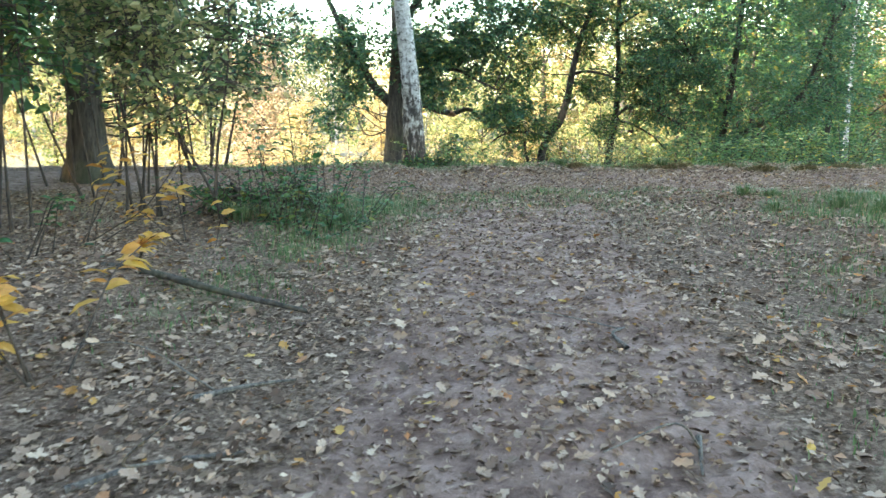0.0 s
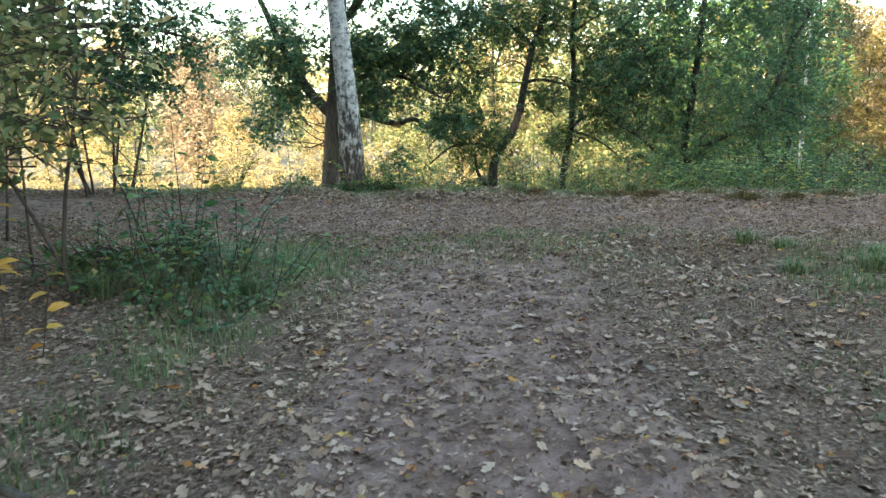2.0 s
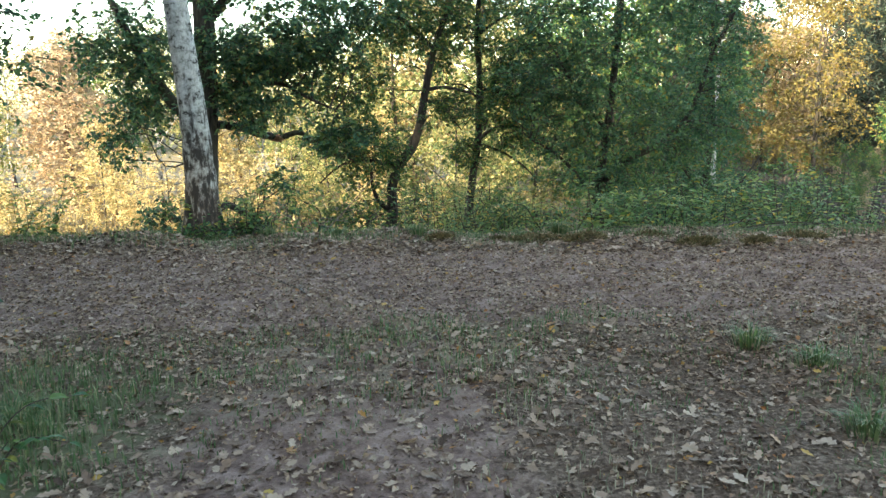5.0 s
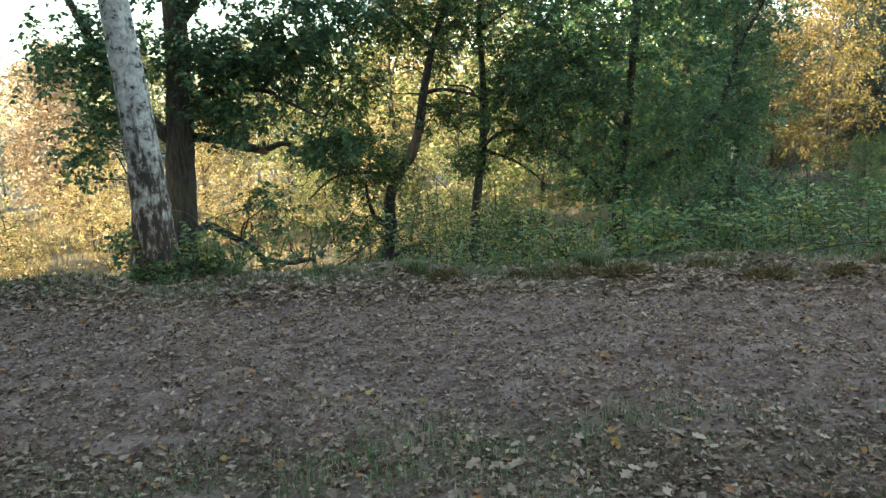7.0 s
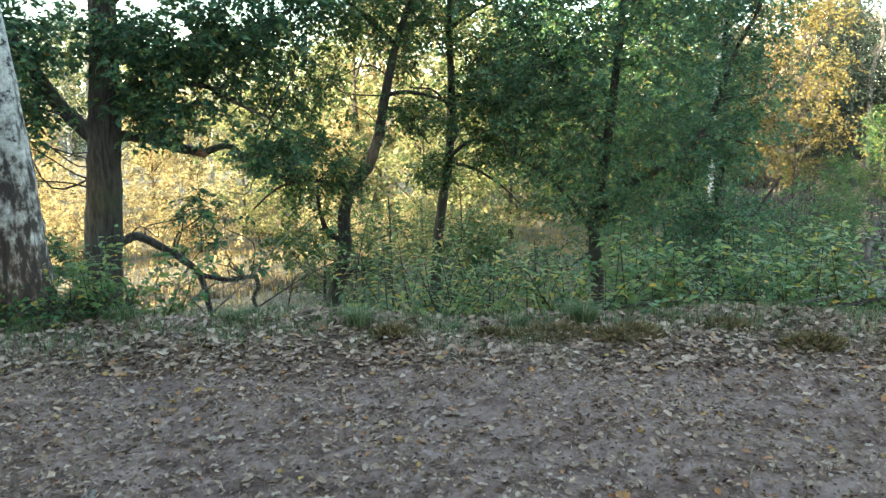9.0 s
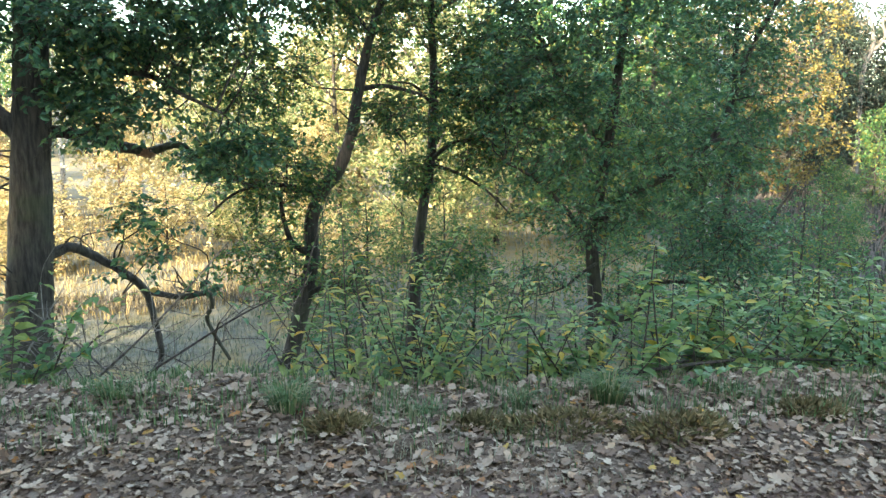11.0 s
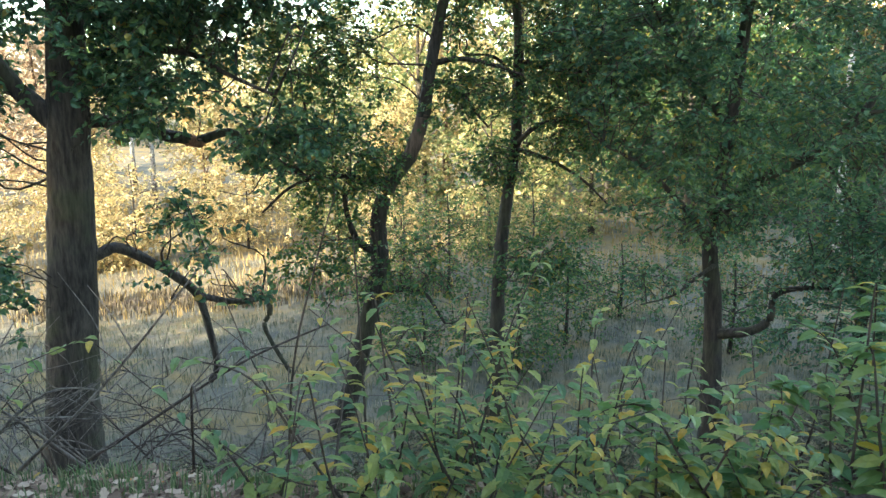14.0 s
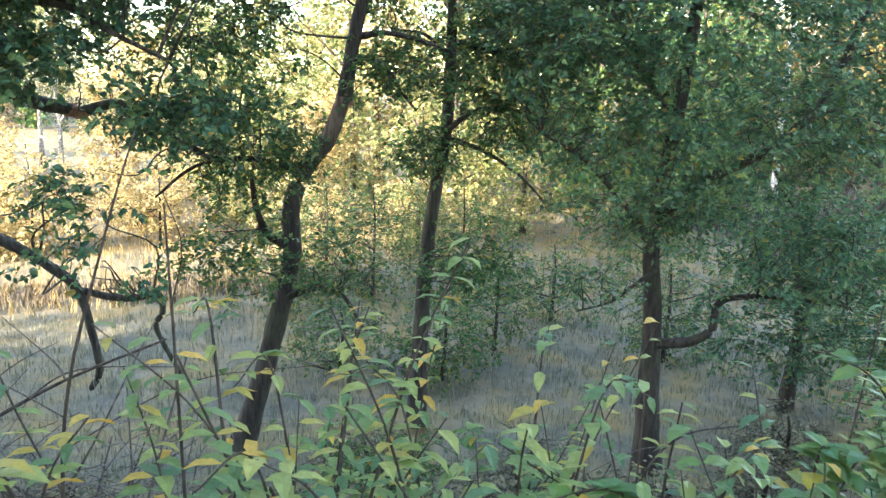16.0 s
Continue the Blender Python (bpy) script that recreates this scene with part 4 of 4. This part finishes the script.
MEADOW_TREES = [
    ("l", -3, 41, 0.62), ("g", -7.5, 43, 0.6), ("l", -1.0, 37, 0.5), ("g", 1.2, 40, 0.55), ("l", 4.6, 33.5, 0.5), ("w", -5, 46, 0.8),
    ("l", 9, 37, 0.7), ("n", 12, 35, 0.9), ("n", 16, 38, 1.0), ("n", 20, 42, 0.8), ("l", -3, 52, 1.0), ("g", -8, 56, 1.0), ("l", 6.5, 39, 1.0),
    ("g", 4, 50, 1.3), ("l", 9, 53, 1.5), ("l", 0.5, 47, 0.85), ("n", 17, 55, 1.5), ("l", 14, 62, 1.1), ("w", -6, 62, 1.1),
]
LEFT_TREES = [
    ("g", -12, 41, 0.55), ("l", -17, 39, 0.6), ("r", -19, 54, 1.0), ("w", -16, 58, 1.1), ("g", -28, 52, 0.9), ("l", -33, 50, 1.0),
    ("w", -25, 60, 1.0), ("r", -36, 58, 1.0), ("g", -42, 56, 1.1),
]
RIGHT_TREES = [
    ("a", 34, 54, 1.3), ("a", 26, 62, 1.5), ("r", 37, 62, 1.3), ("a", 35, 70, 1.5), ("p", 44, 66, 1.1), ("p", 54, 76, 1.1), ("p", 40, 78, 1.0),
    ("p", 48, 68, 1.15), ("p", 51, 73, 1.2), ("p", 56, 71, 1.2), ("a", 58, 66, 1.1), ("r", 62, 78, 1.2), ("n", 21, 48, 1.2), ("n", 36, 48, 0.5),
    ("n", 42, 50, 0.5), ("n", 50, 55, 0.6), ("l", 22, 72, 1.1), ("n", 28, 80, 1.2), ("r", 44, 84, 1.7), ("a", 50, 86, 1.8), ("r", 58, 84, 1.9), ("p", 63, 88, 1.7), ("r", 66, 80, 1.6), ("p", 60, 75, 1.4), ("r", 39, 71, 1.2),
]
HEATH_BUSHES = [
    ("r", 24, 34, 0.14), ("n", 26, 37, 0.16), ("r", 29, 41, 0.18), ("n", 33, 46, 0.2), ("p", 36, 50, 0.16), ("n", 38, 54, 0.22), ("r", 42, 58, 0.2),
    ("p", 31, 44, 0.15), ("n", 22, 32, 0.16), ("p", 46, 61, 0.2), ("r", 34, 51, 0.15), ("n", 34, 40, 0.3), ("n", 30, 36, 0.25), ("n", 27, 40, 0.3),
    ("n", 39, 45, 0.35),
]
for k, x, y, size in MEADOW_TREES + LEFT_TREES + RIGHT_TREES + HEATH_BUSHES:
    place(KINDS[k], x, y, size)
belt = [far_kind("autumn_tree", "tree of the wood along the skyline", mm, 12, 3.6, (q, 96), DARK_BARK, 400, 0.45, 0.04, 6) for mm, q in ((GOLD_LEAF, -70), (YELLOWING_LEAF, -62), (GREEN_LEAF, -54), (RUST_LEAF, -46))]
for k in range(56):
    x = -90 + k * 3.5 + rng.uniform(-1.5, 1.5)
    y = 82 + rng.uniform(0, 22) - 0.1 * abs(x)
    place((belt + [belt[1], pine])[int(rng.integers(6))], x, y, rng.uniform(0.85, 1.15))
# wood added on the sunny side and behind the walker, mostly unseen, for shade
shade = far_kind("broadleaf_tree", "green broadleaf tree of the near wood added to cast shade", OAK_LEAF, 13.5, 3.8, (-13, -4), OAK_BARK, 420, 0.42, 0.15, 7)
spots = [(x, y) for x in np.arange(-30, -8.5, 4.2) for y in np.arange(-26, 16, 4.2) if -9 < -0.59 * x + 0.81 * y < 22.0]
# behind and right all unseen; the last two dim the right-hand ground
spots += [(x, y) for x in np.arange(-6, 20, 5) for y in (-24,)] + [(24, -6), (28, 2), (11.5, 2), (14, 7)]
for x, y in spots:
    place(shade, (x if abs(x) > 10 or y < -20 else x - 0.8) + rng.uniform(-0.8, 0.8), y + rng.uniform(-0.8, 0.8), rng.uniform(1.05, 1.25))


def dead_tree():
    o = np.array(on_ground(51.7, 69.5))
    root = thing("dead_tree", "bare grey dead tree on the far hillside", "tree", Vector(o))
    mesh_object("trunk", *tube(spline([(0, 0, 0), (-0.2, 0, 5), (-0.3, 0, 9), (0.5, 0, 12)]), 0.3, 0.16, 10, 0.04), GREY_WOOD, root, True)
    for pts in ([(0.2, 0, 11), (1.6, 0, 12.5), (1.2, 0, 14), (2.0, 0, 15.5)], [(-0.1, 0, 10.5), (-1.2, 0, 12), (-0.9, 0, 13.5), (-2, 0, 14.5)], [(-0.2, 0, 8.6), (-1.4, 0, 9.5), (-1.9, 0, 11)], [(0.5, 0, 12), (0.4, 0.3, 13.5), (-0.3, 0.3, 15)]):
        mesh_object("limb", *tube(spline(pts), 0.2, 0.06, 7, 0.05), GREY_WOOD, root, True)


dead_tree()


# ---- dead branches ----
def fallen(label, pts, r, mat=TWIG_BARK, forks=3, group="fallen branches"):
    o = Vector(pts[0])
    root = thing("fallen_branch", label, "branch", o, group)
    p = spline(pts) - np.array(o)
    mesh_object("stem", *tube(p, r, r * 0.35, 7, 0.06), mat, root, True)
    for k in range(forks):
        a = p[int(len(p) * rng.uniform(0.25, 0.85))]
        d = random_ways(1, 0.5)[0] * rng.uniform(0.3, 0.8)
        d[2] = abs(d[2])
        mesh_object("twig", *tube(spline([a, a + d * 0.5 + rng.normal(size=3) * 0.05, a + d]), r * 0.4, r * 0.15, 5), mat, root, True)
    return root


def gz(x, y, up):
    return (x, y, float(height(x, y)) + up)


for k in range(52):
    x, y = rng.uniform(-1.9, 0.9), rng.uniform(11.7, 14.8)
    a, ln = rng.uniform(0, 6.28), rng.uniform(0.7, 1.5)
    dx, dy = math.cos(a) * ln, math.sin(a) * ln * 0.5
    fallen("dark dead branch in a heap on the bank", [gz(x, y, 0.05), gz(x + dx * 0.5, y + dy * 0.5, rng.uniform(0.3, 0.6)), gz(x + dx, y + dy, rng.uniform(0.2, 1.1))], rng.uniform(0.006, 0.012), TWIG_BARK if k % 3 == 0 else GREY_WOOD, 5)
for k in range(10):
    x, y = rng.uniform(2.8, 5.2), rng.uniform(10.45, 11.2)
    a, ln = rng.normal() * 0.3, rng.uniform(0.9, 1.9)
    fallen("dark dead branch lying along the bank", [gz(x, y, 0.04), gz(x + ln * 0.5, y + a * 0.5, rng.uniform(0.06, 0.2)), gz(x + ln, y + a, rng.uniform(0.08, 0.3))], rng.uniform(0.008, 0.016), TWIG_BARK if k % 4 else GREY_WOOD)
for label, pts, r in [("long dark dead branch slanting over the bank", [(-0.3, 12.4, -0.72), (0.2, 12.35, -0.4), (0.8, 12.3, -0.02), (1.3, 12.2, 0.22)], 0.013), ("thin bare upright dead stem on the bank", [(1.2, 11.3, -0.3), (1.27, 11.2, 0.34), (1.39, 11.2, 0.8), (1.48, 11.2, 1.08)], 0.006),
                      ("thin bare upright dead stem on the bank", [(1.57, 11.2, -0.3), (1.55, 11.2, 0.55), (1.54, 11.2, 0.9)], 0.006), ("thin arching bare stem on the bank", [(3.09, 11.9, -0.8), (3.13, 11.9, -0.44), (3.21, 11.9, -0.23), (3.35, 11.9, -0.11), (3.6, 11.9, -0.08)], 0.008)]:
    fallen(label, pts, r, TWIG_BARK, 2)
for pts, r in [([(-0.85, -0.28, 0.03), (-0.7, -0.16, 0.035), (-0.52, -0.06, 0.03)], 0.014), ([(-0.95, -0.95, 0.02), (-0.75, -0.8, 0.035), (-0.5, -0.7, 0.03)], 0.016), ([(0.95, -0.5, 0.02), (0.93, -0.6, 0.03), (0.9, -0.75, 0.02)], 0.012),
               ([(0.86, 0.42, 0.02), (0.82, 0.6, 0.03), (0.9, 0.74, 0.02)], 0.012), ([(0.02, 7.9, 0.02), (0.05, 7.7, 0.03), (0.13, 7.5, 0.02)], 0.014), ([(-2.3, 1.65, 0.12), (-1.9, 1.5, 0.12), (-1.3, 1.2, 0.07), (-0.75, 0.95, 0.03)], 0.035)]:
    fallen("small weathered stick lying among fallen leaves", pts, r, OAK_BARK if r > 0.03 else GREY_WOOD, 0 if r > 0.03 else 1, "sticks on the path")


# ---- litter, grass and moss ----
def far_fade(x, y):
    """Thins small stuff out away from the path, where it melts into the ground."""
    return smooth(-10.5, -5.5, x + 0.8 * np.sin(y * 1.7)) * smooth(12.5, 7.0, x + 0.8 * np.sin(y * 1.3)) * smooth(-7, -2.8, y + 0.6 * np.sin(x * 1.9))


def litter():
    root = thing("leaf_litter", "brown and tan fallen oak leaves strewn over the ground", "leaf litter", kind="stuff")
    n = 215000
    x, y = rng.uniform(-11, 13, n), rng.uniform(-7, 11.6, n)
    s = y - edge(x)
    want = np.where(s > -1.15, 1.0, 0.72) - 0.36 * soil_at(x, y) * np.where(y > 6.3, 1.0, 0.5) - 0.12 * turf_at(x, y) - 0.4 * bell(x, y, 2.2, -0.2, 0.9, 2.2)
    patch = np.array([noise.noise(Vector((a * 1.3, b * 1.3, 0))) for a, b in zip(x, y)])
    keep = rng.uniform(0, 1, n) < np.clip(want + 0.35 * patch, 0.06, 1) * 0.9 * far_fade(x, y)
    x, y = x[keep], y[keep]
    n = len(x)
    z = height(x, y) + rng.uniform(0.004, 0.022, n)
    a = rng.uniform(0, 6.28, n)
    way = np.stack([np.cos(a), np.sin(a), rng.normal(size=n) * 0.22], -1)
    nm = np.array([0, 0, 1.0]) + rng.normal(size=(n, 3)) * 0.28
    L = 0.02 + 0.055 * rng.uniform(0, 1, n) ** 1.6 * np.where((soil_at(x, y) > 0.5) & (y > 6.3), 0.55, 1.0)
    W = L * rng.uniform(0.5, 0.75, n)
    at = np.stack([x, y, z], -1)
    near = (L > 0.045) & (np.abs(x - 0.6) < 3.4)
    tagged(mesh_object("litter", *lobed_mesh(at[near], way[near], nm[near], L[near] * 1.1, W[near] * 1.1), FALLEN_LEAF, root), kind="stuff")
    n = 16000
    x = rng.uniform(-4, 8, n)
    y = edge(x) + np.where(np.arange(n) < 11000, rng.uniform(-1.15, 0.35, n), rng.uniform(-3.9, -1.0, n))
    a, L2 = rng.uniform(0, 6.28, n), np.where(np.arange(n) < 11000, rng.uniform(0.03, 0.075, n), rng.uniform(0.025, 0.055, n))
    strip = lobed_mesh(np.stack([x, y, height(x, y) + rng.uniform(0.006, 0.03, n)], -1), np.stack([np.cos(a), np.sin(a), rng.normal(size=n) * 0.25], -1), np.array([0, 0, 1.0]) + rng.normal(size=(n, 3)) * 0.3, L2, L2 * rng.uniform(0.45, 0.75, n))
    tagged(mesh_object("edge_litter", *strip, FALLEN_LEAF, root), kind="stuff")
    tagged(mesh_object("far_litter", *leaf_mesh(at[~near], way[~near], nm[~near], L[~near], W[~near], False, 0.06), FALLEN_LEAF, root), kind="stuff")
    n = 190000
    x, y = rng.uniform(-7, 8, n), rng.uniform(-4, 10.8, n)
    keep = rng.uniform(0, 1, n) < (1 - 0.5 * soil_at(x, y) * (y > 6)) * far_fade(x, y)
    x, y = x[keep], y[keep]
    n = len(x)
    a = rng.uniform(0, 6.28, n)
    L = rng.uniform(0.012, 0.045, n) * np.where((soil_at(x, y) > 0.5) & (y > 6), 0.75, 1.0)
    bits = leaf_mesh(np.stack([x, y, height(x, y) + rng.uniform(0.002, 0.012, n)], -1), np.stack([np.cos(a), np.sin(a), rng.normal(size=n) * 0.4], -1), np.array([0, 0, 1.0]) + rng.normal(size=(n, 3)) * 0.55, L, L * rng.uniform(0.2, 0.8, n))
    tagged(mesh_object("leaf_crumbs", *bits, FALLEN_LEAF, root), kind="stuff")
    n = 15000
    x = rng.uniform(-5, 7, n)
    y = edge(x) - rng.uniform(0.8, 4.6, n)
    a, L = rng.uniform(0, 6.28, n), rng.uniform(0.022, 0.055, n)
    strewn = leaf_mesh(np.stack([x, y, height(x, y) + rng.uniform(0.006, 0.02, n)], -1), np.stack([np.cos(a), np.sin(a), rng.normal(size=n) * 0.3], -1), np.array([0, 0, 1.0]) + rng.normal(size=(n, 3)) * 0.5, L, L * rng.uniform(0.3, 0.75, n), False, 0.2)
    tagged(mesh_object("track_litter", *strewn, FALLEN_LEAF, root), kind="stuff")
    n = 42000
    x = rng.uniform(-4, 6, n)
    y = edge(x) - rng.uniform(0.8, 5.2, n)
    a, L = rng.uniform(0, 6.28, n), rng.uniform(0.012, 0.034, n)
    fine = leaf_mesh(np.stack([x, y, height(x, y) + rng.uniform(0.003, 0.014, n)], -1), np.stack([np.cos(a), np.sin(a), rng.normal(size=n) * 0.6], -1), np.array([0, 0, 0.8]) + rng.normal(size=(n, 3)) * 0.7, L, L * rng.uniform(0.2, 0.7, n), False, 0.35)
    tagged(mesh_object("track_crumbs", *fine, FALLEN_LEAF, root), kind="stuff")
    protos = []
    for k in range(280):
        px, py = rng.uniform(-1.6, 2.6), rng.uniform(-1.2, 10.4)
        s = rng.uniform(0.05, 0.085)
        if len(protos) < 6:
            ob = mesh_object("leaf", *lobed_mesh(np.zeros((1, 3)), np.array([[1.0, 0, 0.06 * len(protos) - 0.15]]), np.array([[0, 0.1, 1.0]]), [1.0], [0.6 + 0.04 * len(protos)], 0.02 + 0.03 * len(protos)), SINGLE_FALLEN, root)
            protos.append(ob.data)
        else:
            ob = new("leaf", protos[int(rng.integers(6))])
            ob.parent = root
        ob.matrix_basis = Matrix.LocRotScale((px, py, float(height(px, py)) + 0.02), Euler((rng.normal() * 0.25, rng.normal() * 0.25, rng.uniform(0, 6.28))), (s, s, s))


SINGLE_FALLEN = object_leaf("pale_fallen_leaf", [(0, (0.16, 0.095, 0.058)), (0.4, (0.25, 0.17, 0.12)), (0.88, (0.35, 0.26, 0.195)), (0.95, (0.42, 0.20, 0.06)), (1, (0.5, 0.33, 0.08))])
litter()


def blades(name, label, x, y, tall, mat, width=0.006, sink=0.01):
    n = len(x)
    root = thing(name, label, "grass", kind="stuff")
    z = height(x, y) - sink
    a = rng.uniform(0, 6.28, n)
    lean = rng.uniform(0.1, 0.6, n)
    h = tall * rng.uniform(0.5, 1.2, n)
    b = np.stack([x, y, z], -1)
    out = np.stack([np.cos(a), np.sin(a), np.zeros(n)], -1)
    sd = np.stack([-np.sin(a), np.cos(a), np.zeros(n)], -1) * width
    up = np.array([0, 0, 1.0])
    m = b + out * (lean * h * 0.3)[:, None] + up * (h * 0.6)[:, None]
    t = b + out * (lean * h)[:, None] + up * (h * (1 - 0.3 * lean))[:, None]
    v = np.stack([b + sd, b - sd, m + sd * 0.8, m - sd * 0.8, t], 1).reshape(-1, 3)
    tri = (np.array([[0, 1, 2], [1, 3, 2], [2, 3, 4]])[None] + 5 * np.arange(n)[:, None, None]).reshape(-1, 3)
    tagged(mesh_object("blade_mass", v, tri, mat, root), kind="stuff")


def scatter(n, lo, hi, weight):
    x, y = rng.uniform(lo[0], hi[0], n), rng.uniform(lo[1], hi[1], n)
    clump = np.array([noise.noise(Vector((a * 3.1, b * 3.1, 4))) for a, b in zip(x, y)])
    k = rng.uniform(0, 1, n) < weight(x, y) * np.clip(0.55 + 1.5 * clump, 0, 1)
    return x[k], y[k]


x, y = scatter(150000, (-4, -1), (6, 7.6), lambda x, y: turf_at(x, y) ** 1.3)
blades("grass", "short green grass growing through fallen leaves", x, y, 0.035 + 0.11 * turf_at(x, y) ** 1.5, GRASS, 0.0035)
x, y = scatter(70000, (-4, 3.2), (6, 10.4), lambda x, y: (0.25 + 0.75 * smooth(-1.5, -0.6, y - edge(x))) * (1 - 0.75 * soil_at(x, y)) + 0.25 * turf_at(x, y))
blades("grass", "thin pale dry grass among the fallen leaves", x, y, 0.05 + 0.03 * np.sin(x * 2.3 + y), DRY_GRASS, 0.003)
x, y = scatter(44000, (-5, 9.3), (8, 11.6), lambda x, y: 0.75 * smooth(-0.9, -0.2, y - edge(x)))
blades("grass", "thin grass fringe along the track edge", x, y, 0.11, GRASS, 0.0035)
x, y = scatter(60000, (-12, 12), (12, 34), lambda x, y: 0.75 * smooth(3.0, 8.0, y - edge(x)))
blades("meadow_grass", "pale dry meadow grass below the bank", x, y, 0.18, DRY_GRASS, 0.006)
x, y = scatter(60000, (-8, 14), (12, 27), lambda x, y: 0.9 * smooth(3.5, 8.0, y - edge(x)))
blades("meadow_grass", "grey-green rough grass tussocks below the bank", x, y, 0.2, TUSSOCK, 0.006)
x, y = scatter(50000, (16, 24), (62, 66), lambda x, y: smooth(15, 22, x))
blades("heather", "grey-brown heather covering the far slope", x, y, 0.55, HEATHER, 0.05)
x, y = scatter(9000, (-9, 27.6), (3, 30.2), lambda x, y: 0.9 + 0 * x)
blades("bracken", "brown dead bracken strip across the meadow", x, y, 0.3, BRACKEN, 0.012)
x, y = scatter(40000, (-30, 27), (16, 50), lambda x, y: 0.8 + 0 * x)
blades("meadow_grass", "golden dry meadow grass in the sunlit clearing", x, y, 0.36, GOLD_GRASS, 0.016)


def tuft(x, y, tall, n, mat, label, r=0.09):
    root = thing("grass_tuft", label, "grass tuft", on_ground(x, y, 0.01), "grass tufts on the track edge")
    a, q = rng.uniform(0, 6.28, n), rng.uniform(0, 1, n)
    b = np.stack([np.cos(a) * r * q, np.sin(a) * r * q, np.zeros(n)], -1)
    out = np.stack([np.cos(a), np.sin(a), np.zeros(n)], -1)
    h = tall * rng.uniform(0.5, 1.1, n)
    sd = np.stack([-np.sin(a), np.cos(a), np.zeros(n)], -1) * 0.003
    m = b + out * (0.25 * h)[:, None] + np.array([0, 0, 1.0]) * (h * 0.75)[:, None]
    t = b + out * (0.75 * h)[:, None] + np.array([0, 0, 1.0]) * (h * 0.8)[:, None]
    v = np.stack([b + sd, b - sd, m + sd, m - sd, t], 1).reshape(-1, 3)
    tri = (np.array([[0, 1, 2], [1, 3, 2], [2, 3, 4]])[None] + 5 * np.arange(n)[:, None, None]).reshape(-1, 3)
    tagged(mesh_object("blade_mass", v, tri, mat, root), kind="stuff")


for k in range(18):
    tuft(-1.7 + rng.normal() * 0.42, 4.55 + rng.normal() * 0.5, rng.uniform(0.12, 0.24), 150, GRASS, "lush arching grass tuft beside the path", 0.12)
for k in range(10):
    tuft(3.6 + rng.normal() * 0.4, 4.2 + rng.normal() * 0.5, rng.uniform(0.09, 0.17), 150, GRASS, "lush arching grass tuft beside the path", 0.12)
for x, y, h, n in [(1.22, 10.25, 0.22, 150), (2.9, 10.2, 0.26, 240), (2.45, 10.3, 0.15, 70), (0.3, 10.6, 0.2, 120), (-0.6, 10.9, 0.2, 120), (3.6, 10.15, 0.14, 70), (1.9, 10.2, 0.12, 70), (-1.2, 10.7, 0.16, 90)]:
    tuft(x, y - 0.15, h * 0.75, int(n * 1.4), GRASS, "arching tuft of green grass at the track edge")


def moss_clump(x, y, rx, ry, h):
    """A low ragged cushion of short moss and dead grass."""
    n = 800
    root = thing("moss_clump", "low ragged brown-green moss clump on the track edge", "moss", on_ground(x, y, 0.0), "moss clumps")
    a, q = rng.uniform(0, 6.28, n), np.sqrt(rng.uniform(0, 1, n))
    at = np.stack([np.cos(a) * rx * q, np.sin(a) * ry * q, h * 0.8 * (1 - q * q) * rng.uniform(0.5, 1.1, n)], -1)
    way = np.stack([np.cos(a) * q, np.sin(a) * q, 0.5 + 0 * q], -1) + rng.normal(size=(n, 3)) * 0.5
    L = rng.uniform(0.025, 0.07, n)
    tagged(mesh_object("moss_mass", *leaf_mesh(at, way, random_ways(n), L, L * rng.uniform(0.15, 0.4, n)), MOSS, root), kind="stuff")


for x, y, rx, ry, h in [(1.45, 9.85, 0.16, 0.09, 0.06), (2.15, 9.9, 0.2, 0.1, 0.05), (2.6, 9.8, 0.42, 0.14, 0.1), (3.1, 9.6, 0.26, 0.12, 0.09), (4.3, 9.3, 0.25, 0.13, 0.09), (4.9, 9.15, 0.18, 0.1, 0.07), (5.6, 9.4, 0.3, 0.15, 0.1), (3.9, 9.75, 0.2, 0.1, 0.06)]:
    moss_clump(x, y, rx, ry, h)
